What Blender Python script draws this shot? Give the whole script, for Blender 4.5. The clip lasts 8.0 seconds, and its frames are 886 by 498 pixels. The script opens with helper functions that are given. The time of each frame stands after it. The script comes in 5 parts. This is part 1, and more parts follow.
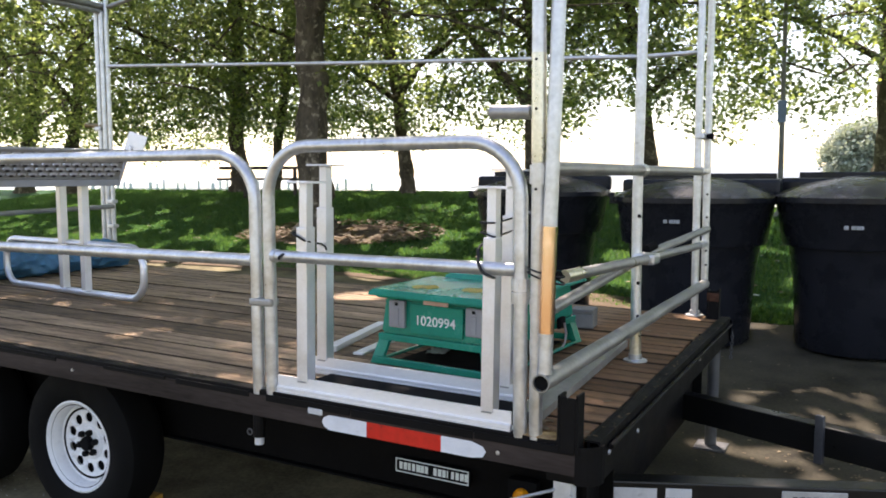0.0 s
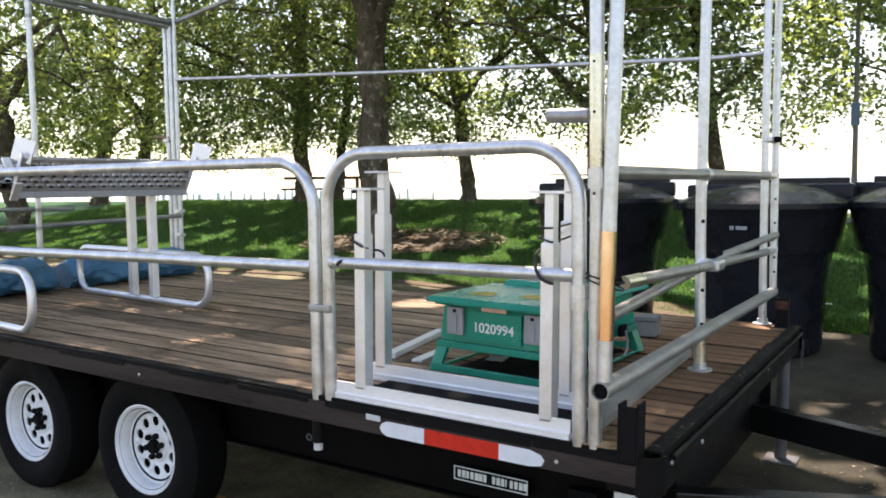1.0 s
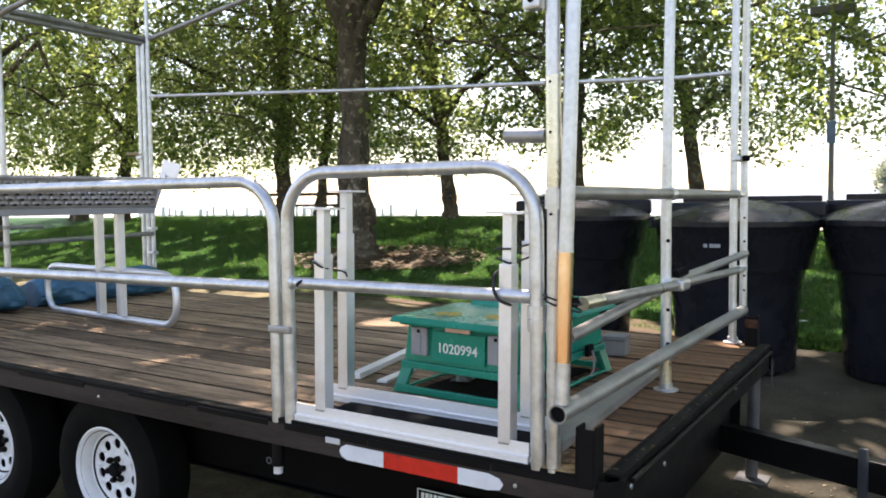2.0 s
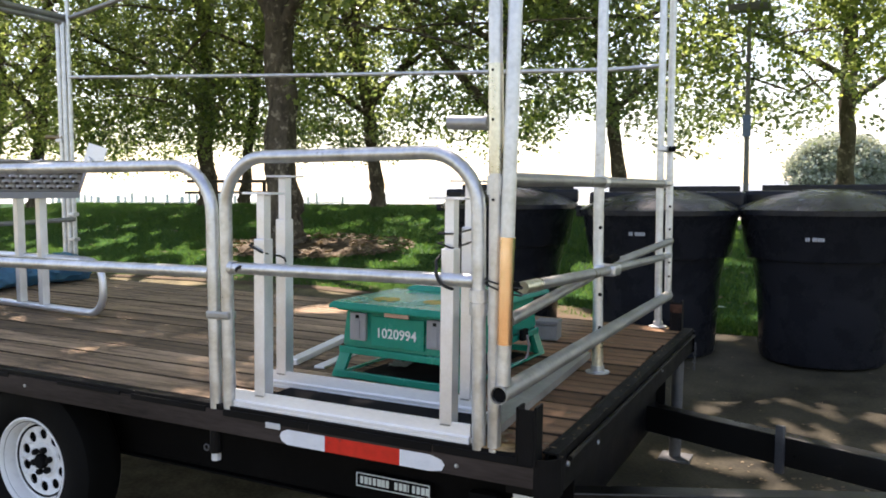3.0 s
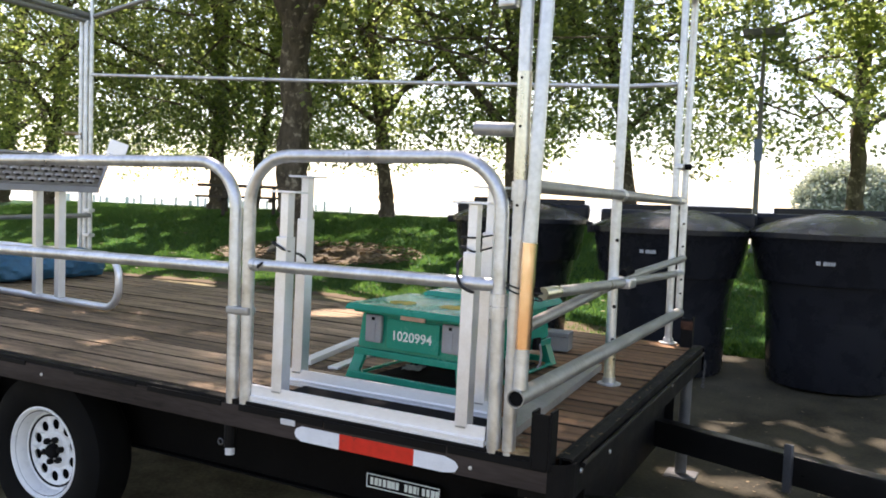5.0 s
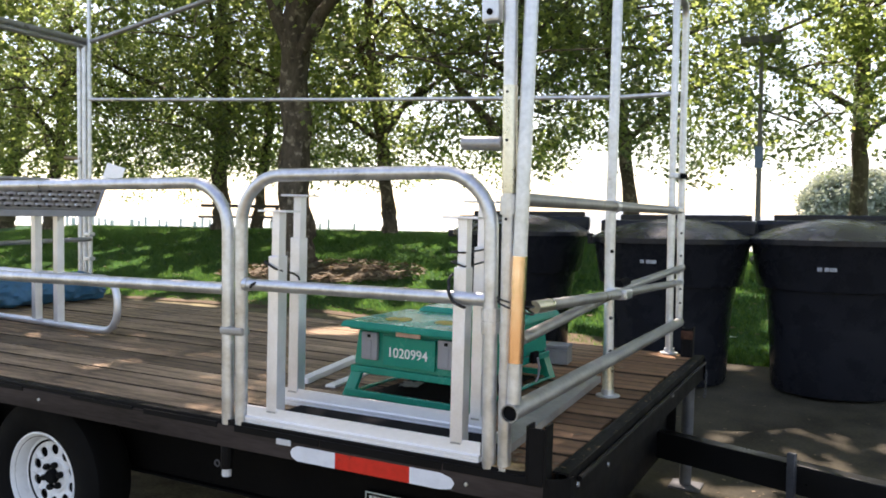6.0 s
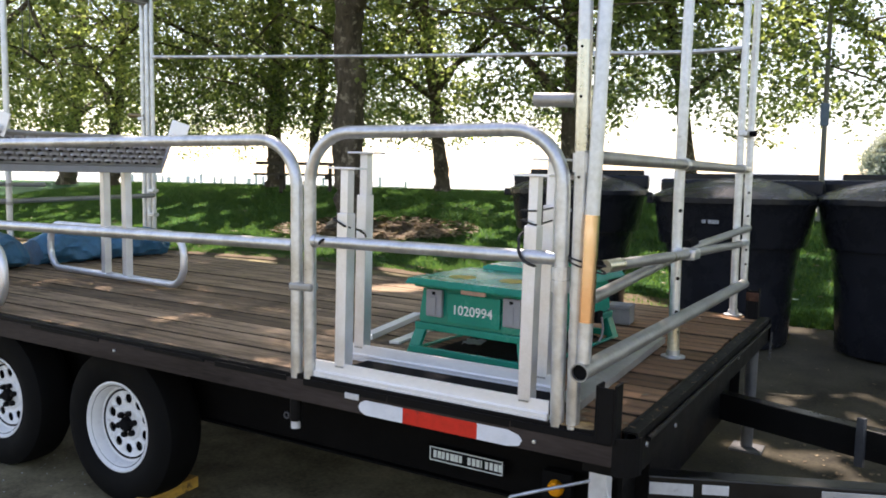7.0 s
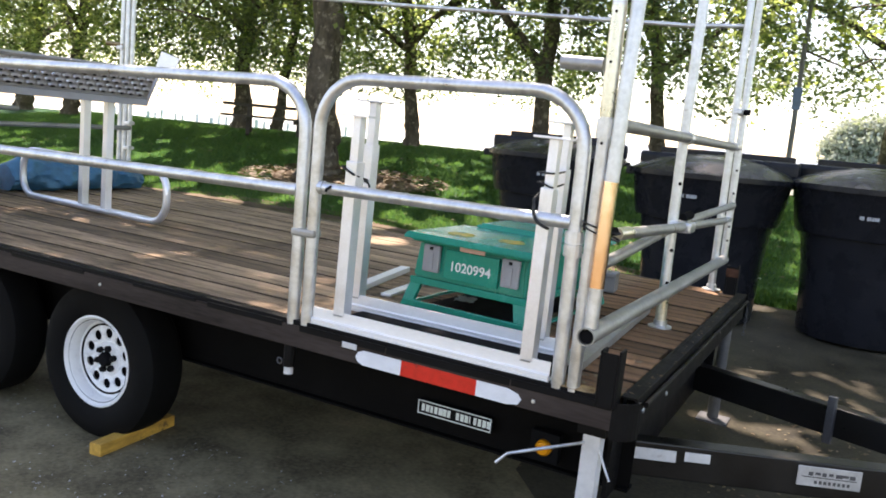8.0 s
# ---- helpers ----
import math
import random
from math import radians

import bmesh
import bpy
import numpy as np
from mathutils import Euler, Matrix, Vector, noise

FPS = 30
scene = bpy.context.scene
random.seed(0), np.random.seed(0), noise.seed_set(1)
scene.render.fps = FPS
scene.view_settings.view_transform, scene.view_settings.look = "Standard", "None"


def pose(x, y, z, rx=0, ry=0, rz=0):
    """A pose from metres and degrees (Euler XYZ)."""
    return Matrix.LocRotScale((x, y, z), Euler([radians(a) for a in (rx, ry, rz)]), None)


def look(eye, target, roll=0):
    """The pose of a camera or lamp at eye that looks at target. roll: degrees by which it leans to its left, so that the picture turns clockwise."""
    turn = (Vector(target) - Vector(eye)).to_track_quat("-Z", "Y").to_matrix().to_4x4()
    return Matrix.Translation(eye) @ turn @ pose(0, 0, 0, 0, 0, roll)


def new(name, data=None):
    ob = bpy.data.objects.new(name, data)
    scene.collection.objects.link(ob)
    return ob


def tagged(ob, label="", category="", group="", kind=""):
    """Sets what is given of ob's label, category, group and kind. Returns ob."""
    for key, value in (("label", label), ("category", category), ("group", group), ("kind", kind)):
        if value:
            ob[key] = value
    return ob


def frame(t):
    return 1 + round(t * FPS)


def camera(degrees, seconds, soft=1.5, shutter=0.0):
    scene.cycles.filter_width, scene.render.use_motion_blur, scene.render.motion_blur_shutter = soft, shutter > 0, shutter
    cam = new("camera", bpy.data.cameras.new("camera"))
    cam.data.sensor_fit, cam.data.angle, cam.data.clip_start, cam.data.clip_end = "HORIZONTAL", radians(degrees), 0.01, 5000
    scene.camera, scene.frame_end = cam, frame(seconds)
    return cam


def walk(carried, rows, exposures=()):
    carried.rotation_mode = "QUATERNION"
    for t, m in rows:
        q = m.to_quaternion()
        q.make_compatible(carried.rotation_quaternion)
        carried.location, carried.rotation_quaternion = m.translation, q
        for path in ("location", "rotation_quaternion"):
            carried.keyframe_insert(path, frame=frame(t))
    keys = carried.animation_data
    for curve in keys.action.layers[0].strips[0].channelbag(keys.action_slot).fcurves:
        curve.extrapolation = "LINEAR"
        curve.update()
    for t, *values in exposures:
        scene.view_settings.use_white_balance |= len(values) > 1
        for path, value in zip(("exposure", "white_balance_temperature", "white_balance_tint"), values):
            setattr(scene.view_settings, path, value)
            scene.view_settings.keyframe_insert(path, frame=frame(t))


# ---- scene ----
cam = camera(56.82, 8.0, soft=1.8)
PATH = [
    (0, (0.883, -2.257, 1.578), (-0.051, -0.497, 1.401), -0.23),
    (0.1, (0.873, -2.259, 1.574), (-0.087, -0.515, 1.381), 0.80),
    (0.2, (0.862, -2.261, 1.570), (-0.125, -0.531, 1.404), 1.60),
    (0.3, (0.852, -2.264, 1.567), (-0.150, -0.543, 1.380), 1.36),
    (0.4, (0.841, -2.266, 1.563), (-0.151, -0.541, 1.362), 1.84),
    (0.5, (0.831, -2.268, 1.559), (-0.198, -0.566, 1.347), 1.46),
    (0.6, (0.843, -2.262, 1.561), (-0.221, -0.580, 1.359), 0.76),
    (0.7, (0.854, -2.255, 1.562), (-0.254, -0.601, 1.380), -0.06),
    (0.8, (0.866, -2.249, 1.564), (-0.255, -0.603, 1.380), -0.46),
    (0.9, (0.877, -2.242, 1.565), (-0.219, -0.579, 1.402), -0.79),
    (1, (0.889, -2.236, 1.567), (-0.176, -0.551, 1.413), -0.74),
    (1.1, (0.900, -2.226, 1.568), (-0.144, -0.527, 1.416), -0.47),
    (1.2, (0.910, -2.216, 1.568), (-0.136, -0.518, 1.424), -0.44),
    (1.3, (0.921, -2.205, 1.569), (-0.128, -0.507, 1.449), -0.89),
    (1.4, (0.931, -2.195, 1.569), (-0.116, -0.494, 1.464), -1.09),
    (1.5, (0.942, -2.185, 1.570), (-0.104, -0.482, 1.472), -1.01),
    (1.6, (0.947, -2.175, 1.575), (-0.100, -0.473, 1.473), -1.15),
    (1.7, (0.951, -2.165, 1.579), (-0.095, -0.464, 1.470), -0.95),
    (2.8, (0.916, -2.212, 1.573), (-0.037, -0.459, 1.431), -0.51),
    (2.9, (0.915, -2.218, 1.571), (0.035, -0.428, 1.428), -0.03),
    (3, (0.915, -2.223, 1.569), (0.040, -0.430, 1.425), -0.21),
    (3.1, (0.908, -2.229, 1.568), (0.042, -0.433, 1.415), -0.33),
    (3.2, (0.901, -2.235, 1.567), (0.053, -0.430, 1.418), 0.03),
    (3.3, (0.894, -2.242, 1.566), (0.023, -0.447, 1.418), 0.07),
    (3.4, (0.887, -2.248, 1.565), (0.005, -0.457, 1.436), 0.41),
    (3.5, (0.880, -2.254, 1.564), (-0.040, -0.481, 1.460), 0.66),
    (3.6, (0.872, -2.263, 1.565), (-0.081, -0.509, 1.458), 1.16),
    (3.7, (0.864, -2.273, 1.566), (-0.151, -0.553, 1.476), 0.95),
    (3.8, (0.855, -2.282, 1.567), (-0.188, -0.580, 1.477), 0.79),
    (3.9, (0.847, -2.292, 1.568), (-0.211, -0.597, 1.494), 0.99),
    (4, (0.839, -2.301, 1.569), (-0.212, -0.601, 1.487), 0.45),
    (4.1, (0.841, -2.299, 1.565), (-0.177, -0.580, 1.474), 0.01),
    (4.2, (0.843, -2.297, 1.561), (-0.162, -0.571, 1.468), -0.45),
    (4.3, (0.844, -2.296, 1.557), (-0.116, -0.546, 1.436), 0.10),
    (4.4, (0.846, -2.294, 1.553), (-0.119, -0.549, 1.411), -0.19),
    (4.5, (0.848, -2.292, 1.549), (-0.111, -0.543, 1.406), -0.11),
    (4.6, (0.855, -2.289, 1.547), (-0.118, -0.551, 1.372), 0.11),
    (4.7, (0.862, -2.286, 1.544), (-0.081, -0.528, 1.410), 0.30),
    (4.8, (0.868, -2.283, 1.542), (-0.053, -0.515, 1.404), 1.33),
    (4.9, (0.875, -2.280, 1.539), (-0.017, -0.496, 1.404), 1.73),
    (5, (0.882, -2.277, 1.537), (-0.004, -0.488, 1.427), 2.00),
    (5.1, (0.886, -2.272, 1.540), (-0.012, -0.488, 1.449), 1.45),
    (5.2, (0.891, -2.267, 1.543), (-0.020, -0.488, 1.476), 2.00),
    (6.3, (0.925, -2.247, 1.539), (0.015, -0.468, 1.452), -0.20),
    (6.4, (0.921, -2.244, 1.540), (-0.012, -0.479, 1.435), 0.16),
    (6.5, (0.917, -2.242, 1.542), (-0.018, -0.478, 1.415), 0.55),
    (6.6, (0.906, -2.248, 1.541), (-0.039, -0.492, 1.394), 0.30),
    (6.7, (0.895, -2.255, 1.540), (-0.055, -0.503, 1.371), 0.39),
    (6.8, (0.885, -2.261, 1.539), (-0.076, -0.515, 1.371), 0.17),
    (6.9, (0.874, -2.268, 1.538), (-0.099, -0.529, 1.367), 0.58),
    (7, (0.863, -2.274, 1.537), (-0.139, -0.552, 1.360), 0.84),
    (7.1, (0.848, -2.288, 1.534), (-0.180, -0.583, 1.349), 0.32),
    (7.2, (0.834, -2.301, 1.532), (-0.199, -0.601, 1.336), 0.61),
    (7.3, (0.819, -2.315, 1.529), (-0.195, -0.605, 1.322), 0.74),
    (7.4, (0.805, -2.328, 1.527), (-0.199, -0.618, 1.272), 0.17),
    (7.5, (0.790, -2.342, 1.524), (-0.165, -0.608, 1.241), 0.79),
    (7.6, (0.774, -2.344, 1.524), (-0.174, -0.611, 1.209), 2.32),
    (7.7, (0.757, -2.345, 1.524), (-0.195, -0.616, 1.205), 2.14),
    (7.8, (0.741, -2.347, 1.525), (-0.179, -0.597, 1.222), 4.50),
    (7.9, (0.724, -2.348, 1.525), (-0.199, -0.599, 1.236), 4.79),
    (8, (0.708, -2.350, 1.525), (-0.190, -0.585, 1.248), 5.23),
]
walk(cam, [(t, look(eye, target, roll)) for t, eye, target, roll in PATH],
     [(0.0, 1.45, 7360, 22), (1.5, 1.54, 7360, 22), (3.0, 1.39, 7360, 22), (5.0, 1.5, 7360, 22), (6.6, 1.38, 7360, 22), (7.5, 1.5, 7360, 22), (8.0, 1.74, 7360, 22)])

# ---- world, sun ----
SUN_AZ, SUN_EL = radians(-38), radians(57)      # azimuth from +y, towards -x; elevation
world = bpy.data.worlds.new("sky")
world.use_nodes = True
scene.world = world
wn = world.node_tree.nodes
sky = wn.new("ShaderNodeTexSky")
sky.sky_type = "NISHITA"
sky.sun_disc = False
sky.sun_elevation = SUN_EL
sky.sun_rotation = SUN_AZ
sky.air_density, sky.dust_density, sky.ozone_density = 1.0, 0.9, 0.5
wn["Background"].inputs["Strength"].default_value = 0.15
world.node_tree.links.new(sky.outputs[0], wn["Background"].inputs[0])
sun_data = bpy.data.lights.new("sun", "SUN")
sun_data.energy, sun_data.angle, sun_data.color = 5.0, radians(0.5), (1.0, 0.98, 0.94)
sun = new("sun", sun_data)
to_sun = Vector((math.sin(SUN_AZ) * math.cos(SUN_EL), math.cos(SUN_AZ) * math.cos(SUN_EL), math.sin(SUN_EL)))
sun.matrix_basis = look(to_sun * 50, (0, 0, 0))


# ---- materials ----
def material(name, base, rough=0.6, metal=0.0, vary=0.25, scale=8.0, fine=90.0, bump=0.15, tint=None,
             stretch=(1, 1, 1), spec=0.5, each=0.0, coat=0.0, rust=None, rust_amount=0.0, rust_scale=5.0):
    m = bpy.data.materials.new(name)
    m.use_nodes = True
    t = m.node_tree
    n, l = t.nodes, t.links
    b = n["Principled BSDF"]
    b.inputs["Metallic"].default_value = metal
    b.inputs["Specular IOR Level"].default_value = spec
    b.inputs["Coat Weight"].default_value = coat
    co = n.new("ShaderNodeTexCoord")
    mp = n.new("ShaderNodeMapping")
    mp.inputs["Scale"].default_value = stretch
    l.new(co.outputs["Object"], mp.inputs[0])
    big = n.new("ShaderNodeTexNoise")
    big.inputs["Scale"].default_value, big.inputs["Detail"].default_value = scale, 5
    small = n.new("ShaderNodeTexNoise")
    small.inputs["Scale"].default_value, small.inputs["Detail"].default_value = fine, 3
    for q in (big, small):
        l.new(mp.outputs[0], q.inputs["Vector"])
    mix = n.new("ShaderNodeMath")
    mix.operation = "MULTIPLY_ADD"
    l.new(small.outputs["Fac"], mix.inputs[0])
    mix.inputs[1].default_value = 0.45
    l.new(big.outputs["Fac"], mix.inputs[2])
    ramp = n.new("ShaderNodeMapRange")
    ramp.inputs["From Min"].default_value, ramp.inputs["From Max"].default_value = 0.4, 1.0
    l.new(mix.outputs[0], ramp.inputs["Value"])
    dark = [c * (1 - vary) for c in base]
    light = [min(1, c * (1 + vary)) for c in (tint or base)]
    col = n.new("ShaderNodeMix")
    col.data_type = "RGBA"
    col.inputs["A"].default_value, col.inputs["B"].default_value = (*dark, 1), (*light, 1)
    l.new(ramp.outputs[0], col.inputs["Factor"])
    out = col.outputs["Result"]
    if each:
        info = n.new("ShaderNodeObjectInfo")
        hs = n.new("ShaderNodeHueSaturation")
        mr = n.new("ShaderNodeMapRange")
        mr.inputs["To Min"].default_value, mr.inputs["To Max"].default_value = 1 - each, 1 + each
        l.new(info.outputs["Random"], mr.inputs["Value"])
        l.new(mr.outputs[0], hs.inputs["Value"])
        l.new(out, hs.inputs["Color"])
        out = hs.outputs[0]
    if rust:
        rn = n.new("ShaderNodeTexNoise")
        rn.inputs["Scale"].default_value, rn.inputs["Detail"].default_value, rn.inputs["Roughness"].default_value = rust_scale, 8, 0.7
        l.new(co.outputs["Object"], rn.inputs["Vector"])
        rr = n.new("ShaderNodeMapRange")
        rr.inputs["From Min"].default_value, rr.inputs["From Max"].default_value = 0.72 - rust_amount * 0.3, 0.8 - rust_amount * 0.3
        l.new(rn.outputs["Fac"], rr.inputs["Value"])
        rm = n.new("ShaderNodeMix")
        rm.data_type = "RGBA"
        rm.inputs["B"].default_value = (*rust, 1)
        l.new(rr.outputs[0], rm.inputs["Factor"])
        l.new(out, rm.inputs["A"])
        out = rm.outputs["Result"]
    l.new(out, b.inputs["Base Color"])
    ro = n.new("ShaderNodeMapRange")
    ro.inputs["To Min"].default_value, ro.inputs["To Max"].default_value = max(0.05, rough - 0.12), min(1, rough + 0.12)
    l.new(ramp.outputs[0], ro.inputs["Value"])
    l.new(ro.outputs[0], b.inputs["Roughness"])
    if bump:
        bp = n.new("ShaderNodeBump")
        bp.inputs["Strength"].default_value, bp.inputs["Distance"].default_value = bump, 0.004
        l.new(mix.outputs[0], bp.inputs["Height"])
        l.new(bp.outputs[0], b.inputs["Normal"])
    return m


def leaf_material(name, a, b2, shine=0.35, through_amount=0.45):
    m = bpy.data.materials.new(name)
    m.use_nodes = True
    t = m.node_tree
    n, l = t.nodes, t.links
    b = n["Principled BSDF"]
    geo = n.new("ShaderNodeNewGeometry")
    mix = n.new("ShaderNodeMix")
    mix.data_type = "RGBA"
    mix.inputs["A"].default_value, mix.inputs["B"].default_value = (*a, 1), (*b2, 1)
    l.new(geo.outputs["Random Per Island"], mix.inputs["Factor"])
    l.new(mix.outputs["Result"], b.inputs["Base Color"])
    b.inputs["Roughness"].default_value = shine
    tr = n.new("ShaderNodeBsdfTranslucent")
    br = n.new("ShaderNodeMix")
    br.data_type = "RGBA"
    br.blend_type = "MULTIPLY"
    br.inputs["Factor"].default_value = 1.0
    br.inputs["B"].default_value = (2.65, 2.6, 1.9, 1)
    l.new(mix.outputs["Result"], br.inputs["A"])
    l.new(br.outputs["Result"], tr.inputs["Color"])
    sh = n.new("ShaderNodeMixShader")
    sh.inputs[0].default_value = through_amount
    l.new(b.outputs[0], sh.inputs[1])
    l.new(tr.outputs[0], sh.inputs[2])
    l.new(sh.outputs[0], n["Material Output"].inputs["Surface"])
    return m


GALV = material("galvanised_steel", (0.60, 0.605, 0.605), 0.38, 0.82, 0.3, 13, 60, 0.2, rust=(0.35, 0.34, 0.315), rust_amount=0.2, rust_scale=11)
DULLGALV = material("dull_galvanised_steel", (0.34, 0.335, 0.32), 0.48, 0.8, 0.35, 5, 40, 0.2, rust=(0.17, 0.165, 0.10), rust_amount=0.4, rust_scale=5)
ALU = material("aluminium", (0.77, 0.77, 0.80), 0.38, 0.75, 0.12, 10, 140, 0.08)
BARALU = material("bright_mill_aluminium", (0.88, 0.865, 0.845), 0.42, 0.3, 0.1, 6, 120, 0.06, stretch=(0.3, 1, 1))
ZINC = material("yellow_zinc", (0.52, 0.48, 0.36), 0.3, 1.0, 0.3, 9, 70, 0.08, tint=(0.66, 0.63, 0.53))
OLDZINC = material("brown_weathered_zinc", (0.24, 0.18, 0.10), 0.45, 0.8, 0.3, 9, 70, 0.1)
COPPER = material("amber_sleeve", (0.84, 0.52, 0.34), 0.16, 1.0, 0.08, 4, 60, 0.02, tint=(0.84, 0.62, 0.46))
BLACK = material("black_paint", (0.0052, 0.0048, 0.0048), 0.55, 0.0, 0.5, 6, 60, 0.3, rust=(0.030, 0.021, 0.017), rust_amount=0.22, rust_scale=7, spec=0.12)
DUSTY = material("dusty_black_paint", (0.0185, 0.0135, 0.0117), 0.55, 0.0, 0.65, 3, 40, 0.3, stretch=(0.35, 1, 3), tint=(0.039, 0.030, 0.026), rust=(0.058, 0.043, 0.036), rust_amount=0.15, rust_scale=6, spec=0.12)
RUBBER = material("rubber", (0.0050, 0.0048, 0.0046), 0.75, 0.0, 0.35, 12, 120, 0.3, spec=0.1)
UNDER = material("matt_black_paint", (0.0050, 0.0046, 0.0043), 0.8, 0.0, 0.5, 6, 60, 0.3, spec=0.06)
GLOSS = material("glossy_black_paint", (0.0060, 0.0055, 0.0052), 0.34, 0.0, 0.5, 6, 60, 0.3, rust=(0.030, 0.021, 0.017), rust_amount=0.25, rust_scale=7, spec=0.4)
RIMWHITE = material("white_enamel", (0.80, 0.80, 0.79), 0.3, 0.0, 0.06, 9, 60, 0.03, rust=(0.16, 0.13, 0.10), rust_amount=0.22, rust_scale=16)
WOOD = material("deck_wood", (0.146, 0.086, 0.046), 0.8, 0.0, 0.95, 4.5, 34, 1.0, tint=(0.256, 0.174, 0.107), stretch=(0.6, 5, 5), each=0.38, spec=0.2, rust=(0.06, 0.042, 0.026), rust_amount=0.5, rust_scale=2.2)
def reddened_front(m, edge, colour):
    """Multiplies the front end of the boards by a dark red-brown, with a ragged border."""
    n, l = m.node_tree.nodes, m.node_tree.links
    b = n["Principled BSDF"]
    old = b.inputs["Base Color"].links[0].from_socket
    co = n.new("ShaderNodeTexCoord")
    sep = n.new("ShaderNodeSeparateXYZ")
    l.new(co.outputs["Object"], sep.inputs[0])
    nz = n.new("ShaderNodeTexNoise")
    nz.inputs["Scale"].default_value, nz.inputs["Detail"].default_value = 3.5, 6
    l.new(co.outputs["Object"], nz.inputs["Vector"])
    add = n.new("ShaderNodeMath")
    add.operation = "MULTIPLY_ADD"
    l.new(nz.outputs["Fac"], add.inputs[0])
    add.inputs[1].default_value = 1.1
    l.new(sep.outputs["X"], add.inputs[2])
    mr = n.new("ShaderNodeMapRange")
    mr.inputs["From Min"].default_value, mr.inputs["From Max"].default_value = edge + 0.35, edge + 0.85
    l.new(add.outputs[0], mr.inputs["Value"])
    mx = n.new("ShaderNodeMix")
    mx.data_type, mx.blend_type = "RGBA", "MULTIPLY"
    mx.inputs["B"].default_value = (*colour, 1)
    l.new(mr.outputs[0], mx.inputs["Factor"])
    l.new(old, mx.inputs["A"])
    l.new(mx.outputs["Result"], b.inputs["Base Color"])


reddened_front(WOOD, -0.5, (0.66, 0.53, 0.45))
BOARD_EDGE = material("dark_board_edge", (0.045, 0.031, 0.02), 0.9, 0.0, 0.5, 4, 30, 0.6, tint=(0.07, 0.05, 0.033), stretch=(0.6, 5, 5), spec=0.1)
GREEN = material("green_plastic", (0.0, 0.245, 0.165), 0.22, 0.0, 0.15, 5, 90, 0.06, spec=0.28, rust=(0.02, 0.11, 0.08), rust_amount=0.12, rust_scale=9)
GREY = material("grey_plastic", (0.30, 0.30, 0.31), 0.5, 0.0, 0.15, 9, 80, 0.08)
# near-black: for black parts, and shade drawn inside bores, holes and slots
DARK = material("dark_cavity", (0.007, 0.007, 0.0075), 0.85, spec=0.08)
BINS = material("bin_plastic", (0.014, 0.015, 0.019), 0.27, 0.0, 0.3, 5, 130, 0.2, spec=0.2)
BLUE = material("blue_tarp", (0.032, 0.135, 0.235), 0.45, 0.0, 0.45, 7, 30, 0.9)
YELLOW = material("yellow_timber", (0.46, 0.22, 0.028), 0.7, 0.0, 0.4, 6, 40, 0.5, tint=(0.52, 0.30, 0.05), stretch=(1, 6, 6), rust=(0.16, 0.085, 0.025), rust_amount=0.42, rust_scale=9)
RED = material("red_reflector", (0.62, 0.022, 0.010), 0.35, 0.0, 0.2, 30, 300, 0.05, rust=(0.20, 0.03, 0.025), rust_amount=0.3, rust_scale=34)
WHITE = material("white_reflector", (0.72, 0.73, 0.75), 0.4, 0.0, 0.1, 20, 200, 0.05, rust=(0.20, 0.19, 0.19), rust_amount=0.2, rust_scale=34)
SILVER = material("silver_plate", (0.50, 0.50, 0.49), 0.4, 0.4, 0.25, 14, 60, 0.05)
AMBER = material("amber_lens", (0.8, 0.30, 0.01), 0.2, 0.0, 0.1)
JACKWHITE = material("worn_white_steel", (0.62, 0.62, 0.62), 0.5, 0.2, 0.2, 8, 60, 0.15, rust=(0.12, 0.08, 0.06), rust_amount=0.2, rust_scale=10)
ASPHALT = material("asphalt", (0.078, 0.063, 0.034), 0.9, 0.0, 0.75, 3.0, 55, 1.0, tint=(0.160, 0.134, 0.076), spec=0.15, rust=(0.19, 0.17, 0.12), rust_amount=0.42, rust_scale=60)
SHADEASPHALT = material("shade_dark_asphalt", (0.027, 0.0235, 0.0155), 0.8, 0.0, 0.7, 2.6, 50, 1.0, tint=(0.056, 0.048, 0.032), spec=0.12, rust=(0.10, 0.09, 0.075), rust_amount=0.22, rust_scale=22)
CONCRETE = material("concrete", (0.42, 0.41, 0.38), 0.85, 0.0, 0.2, 2, 60, 0.4)
DIRT = material("dirt", (0.13, 0.095, 0.065), 0.95, 0.0, 0.45, 1.5, 30, 1.0, spec=0.1)
LAWN = material("lawn", (0.014, 0.062, 0.018), 0.85, 0.0, 0.4, 0.5, 25, 1.0, tint=(0.026, 0.09, 0.022), spec=0.1)
BARK = material("bark", (0.050, 0.038, 0.029), 0.9, 0.0, 0.55, 5, 24, 1.0, tint=(0.105, 0.088, 0.068), stretch=(1, 1, 0.4), spec=0.1, rust=(0.29, 0.25, 0.195), rust_amount=0.58, rust_scale=5.5)
# lit and shaded copies of LEAF: sun and shade put into the colour
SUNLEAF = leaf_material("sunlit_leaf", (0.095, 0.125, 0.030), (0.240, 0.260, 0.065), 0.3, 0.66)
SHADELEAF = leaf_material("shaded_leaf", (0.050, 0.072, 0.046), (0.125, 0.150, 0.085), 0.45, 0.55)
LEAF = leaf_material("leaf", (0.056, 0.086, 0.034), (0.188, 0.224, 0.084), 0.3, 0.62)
GRASS = leaf_material("grass_blade", (0.023, 0.073, 0.022), (0.063, 0.116, 0.026), 0.6, 0.5)
FALLEN = leaf_material("fallen_leaf", (0.10, 0.065, 0.034), (0.22, 0.165, 0.10), 0.8, 0.1)
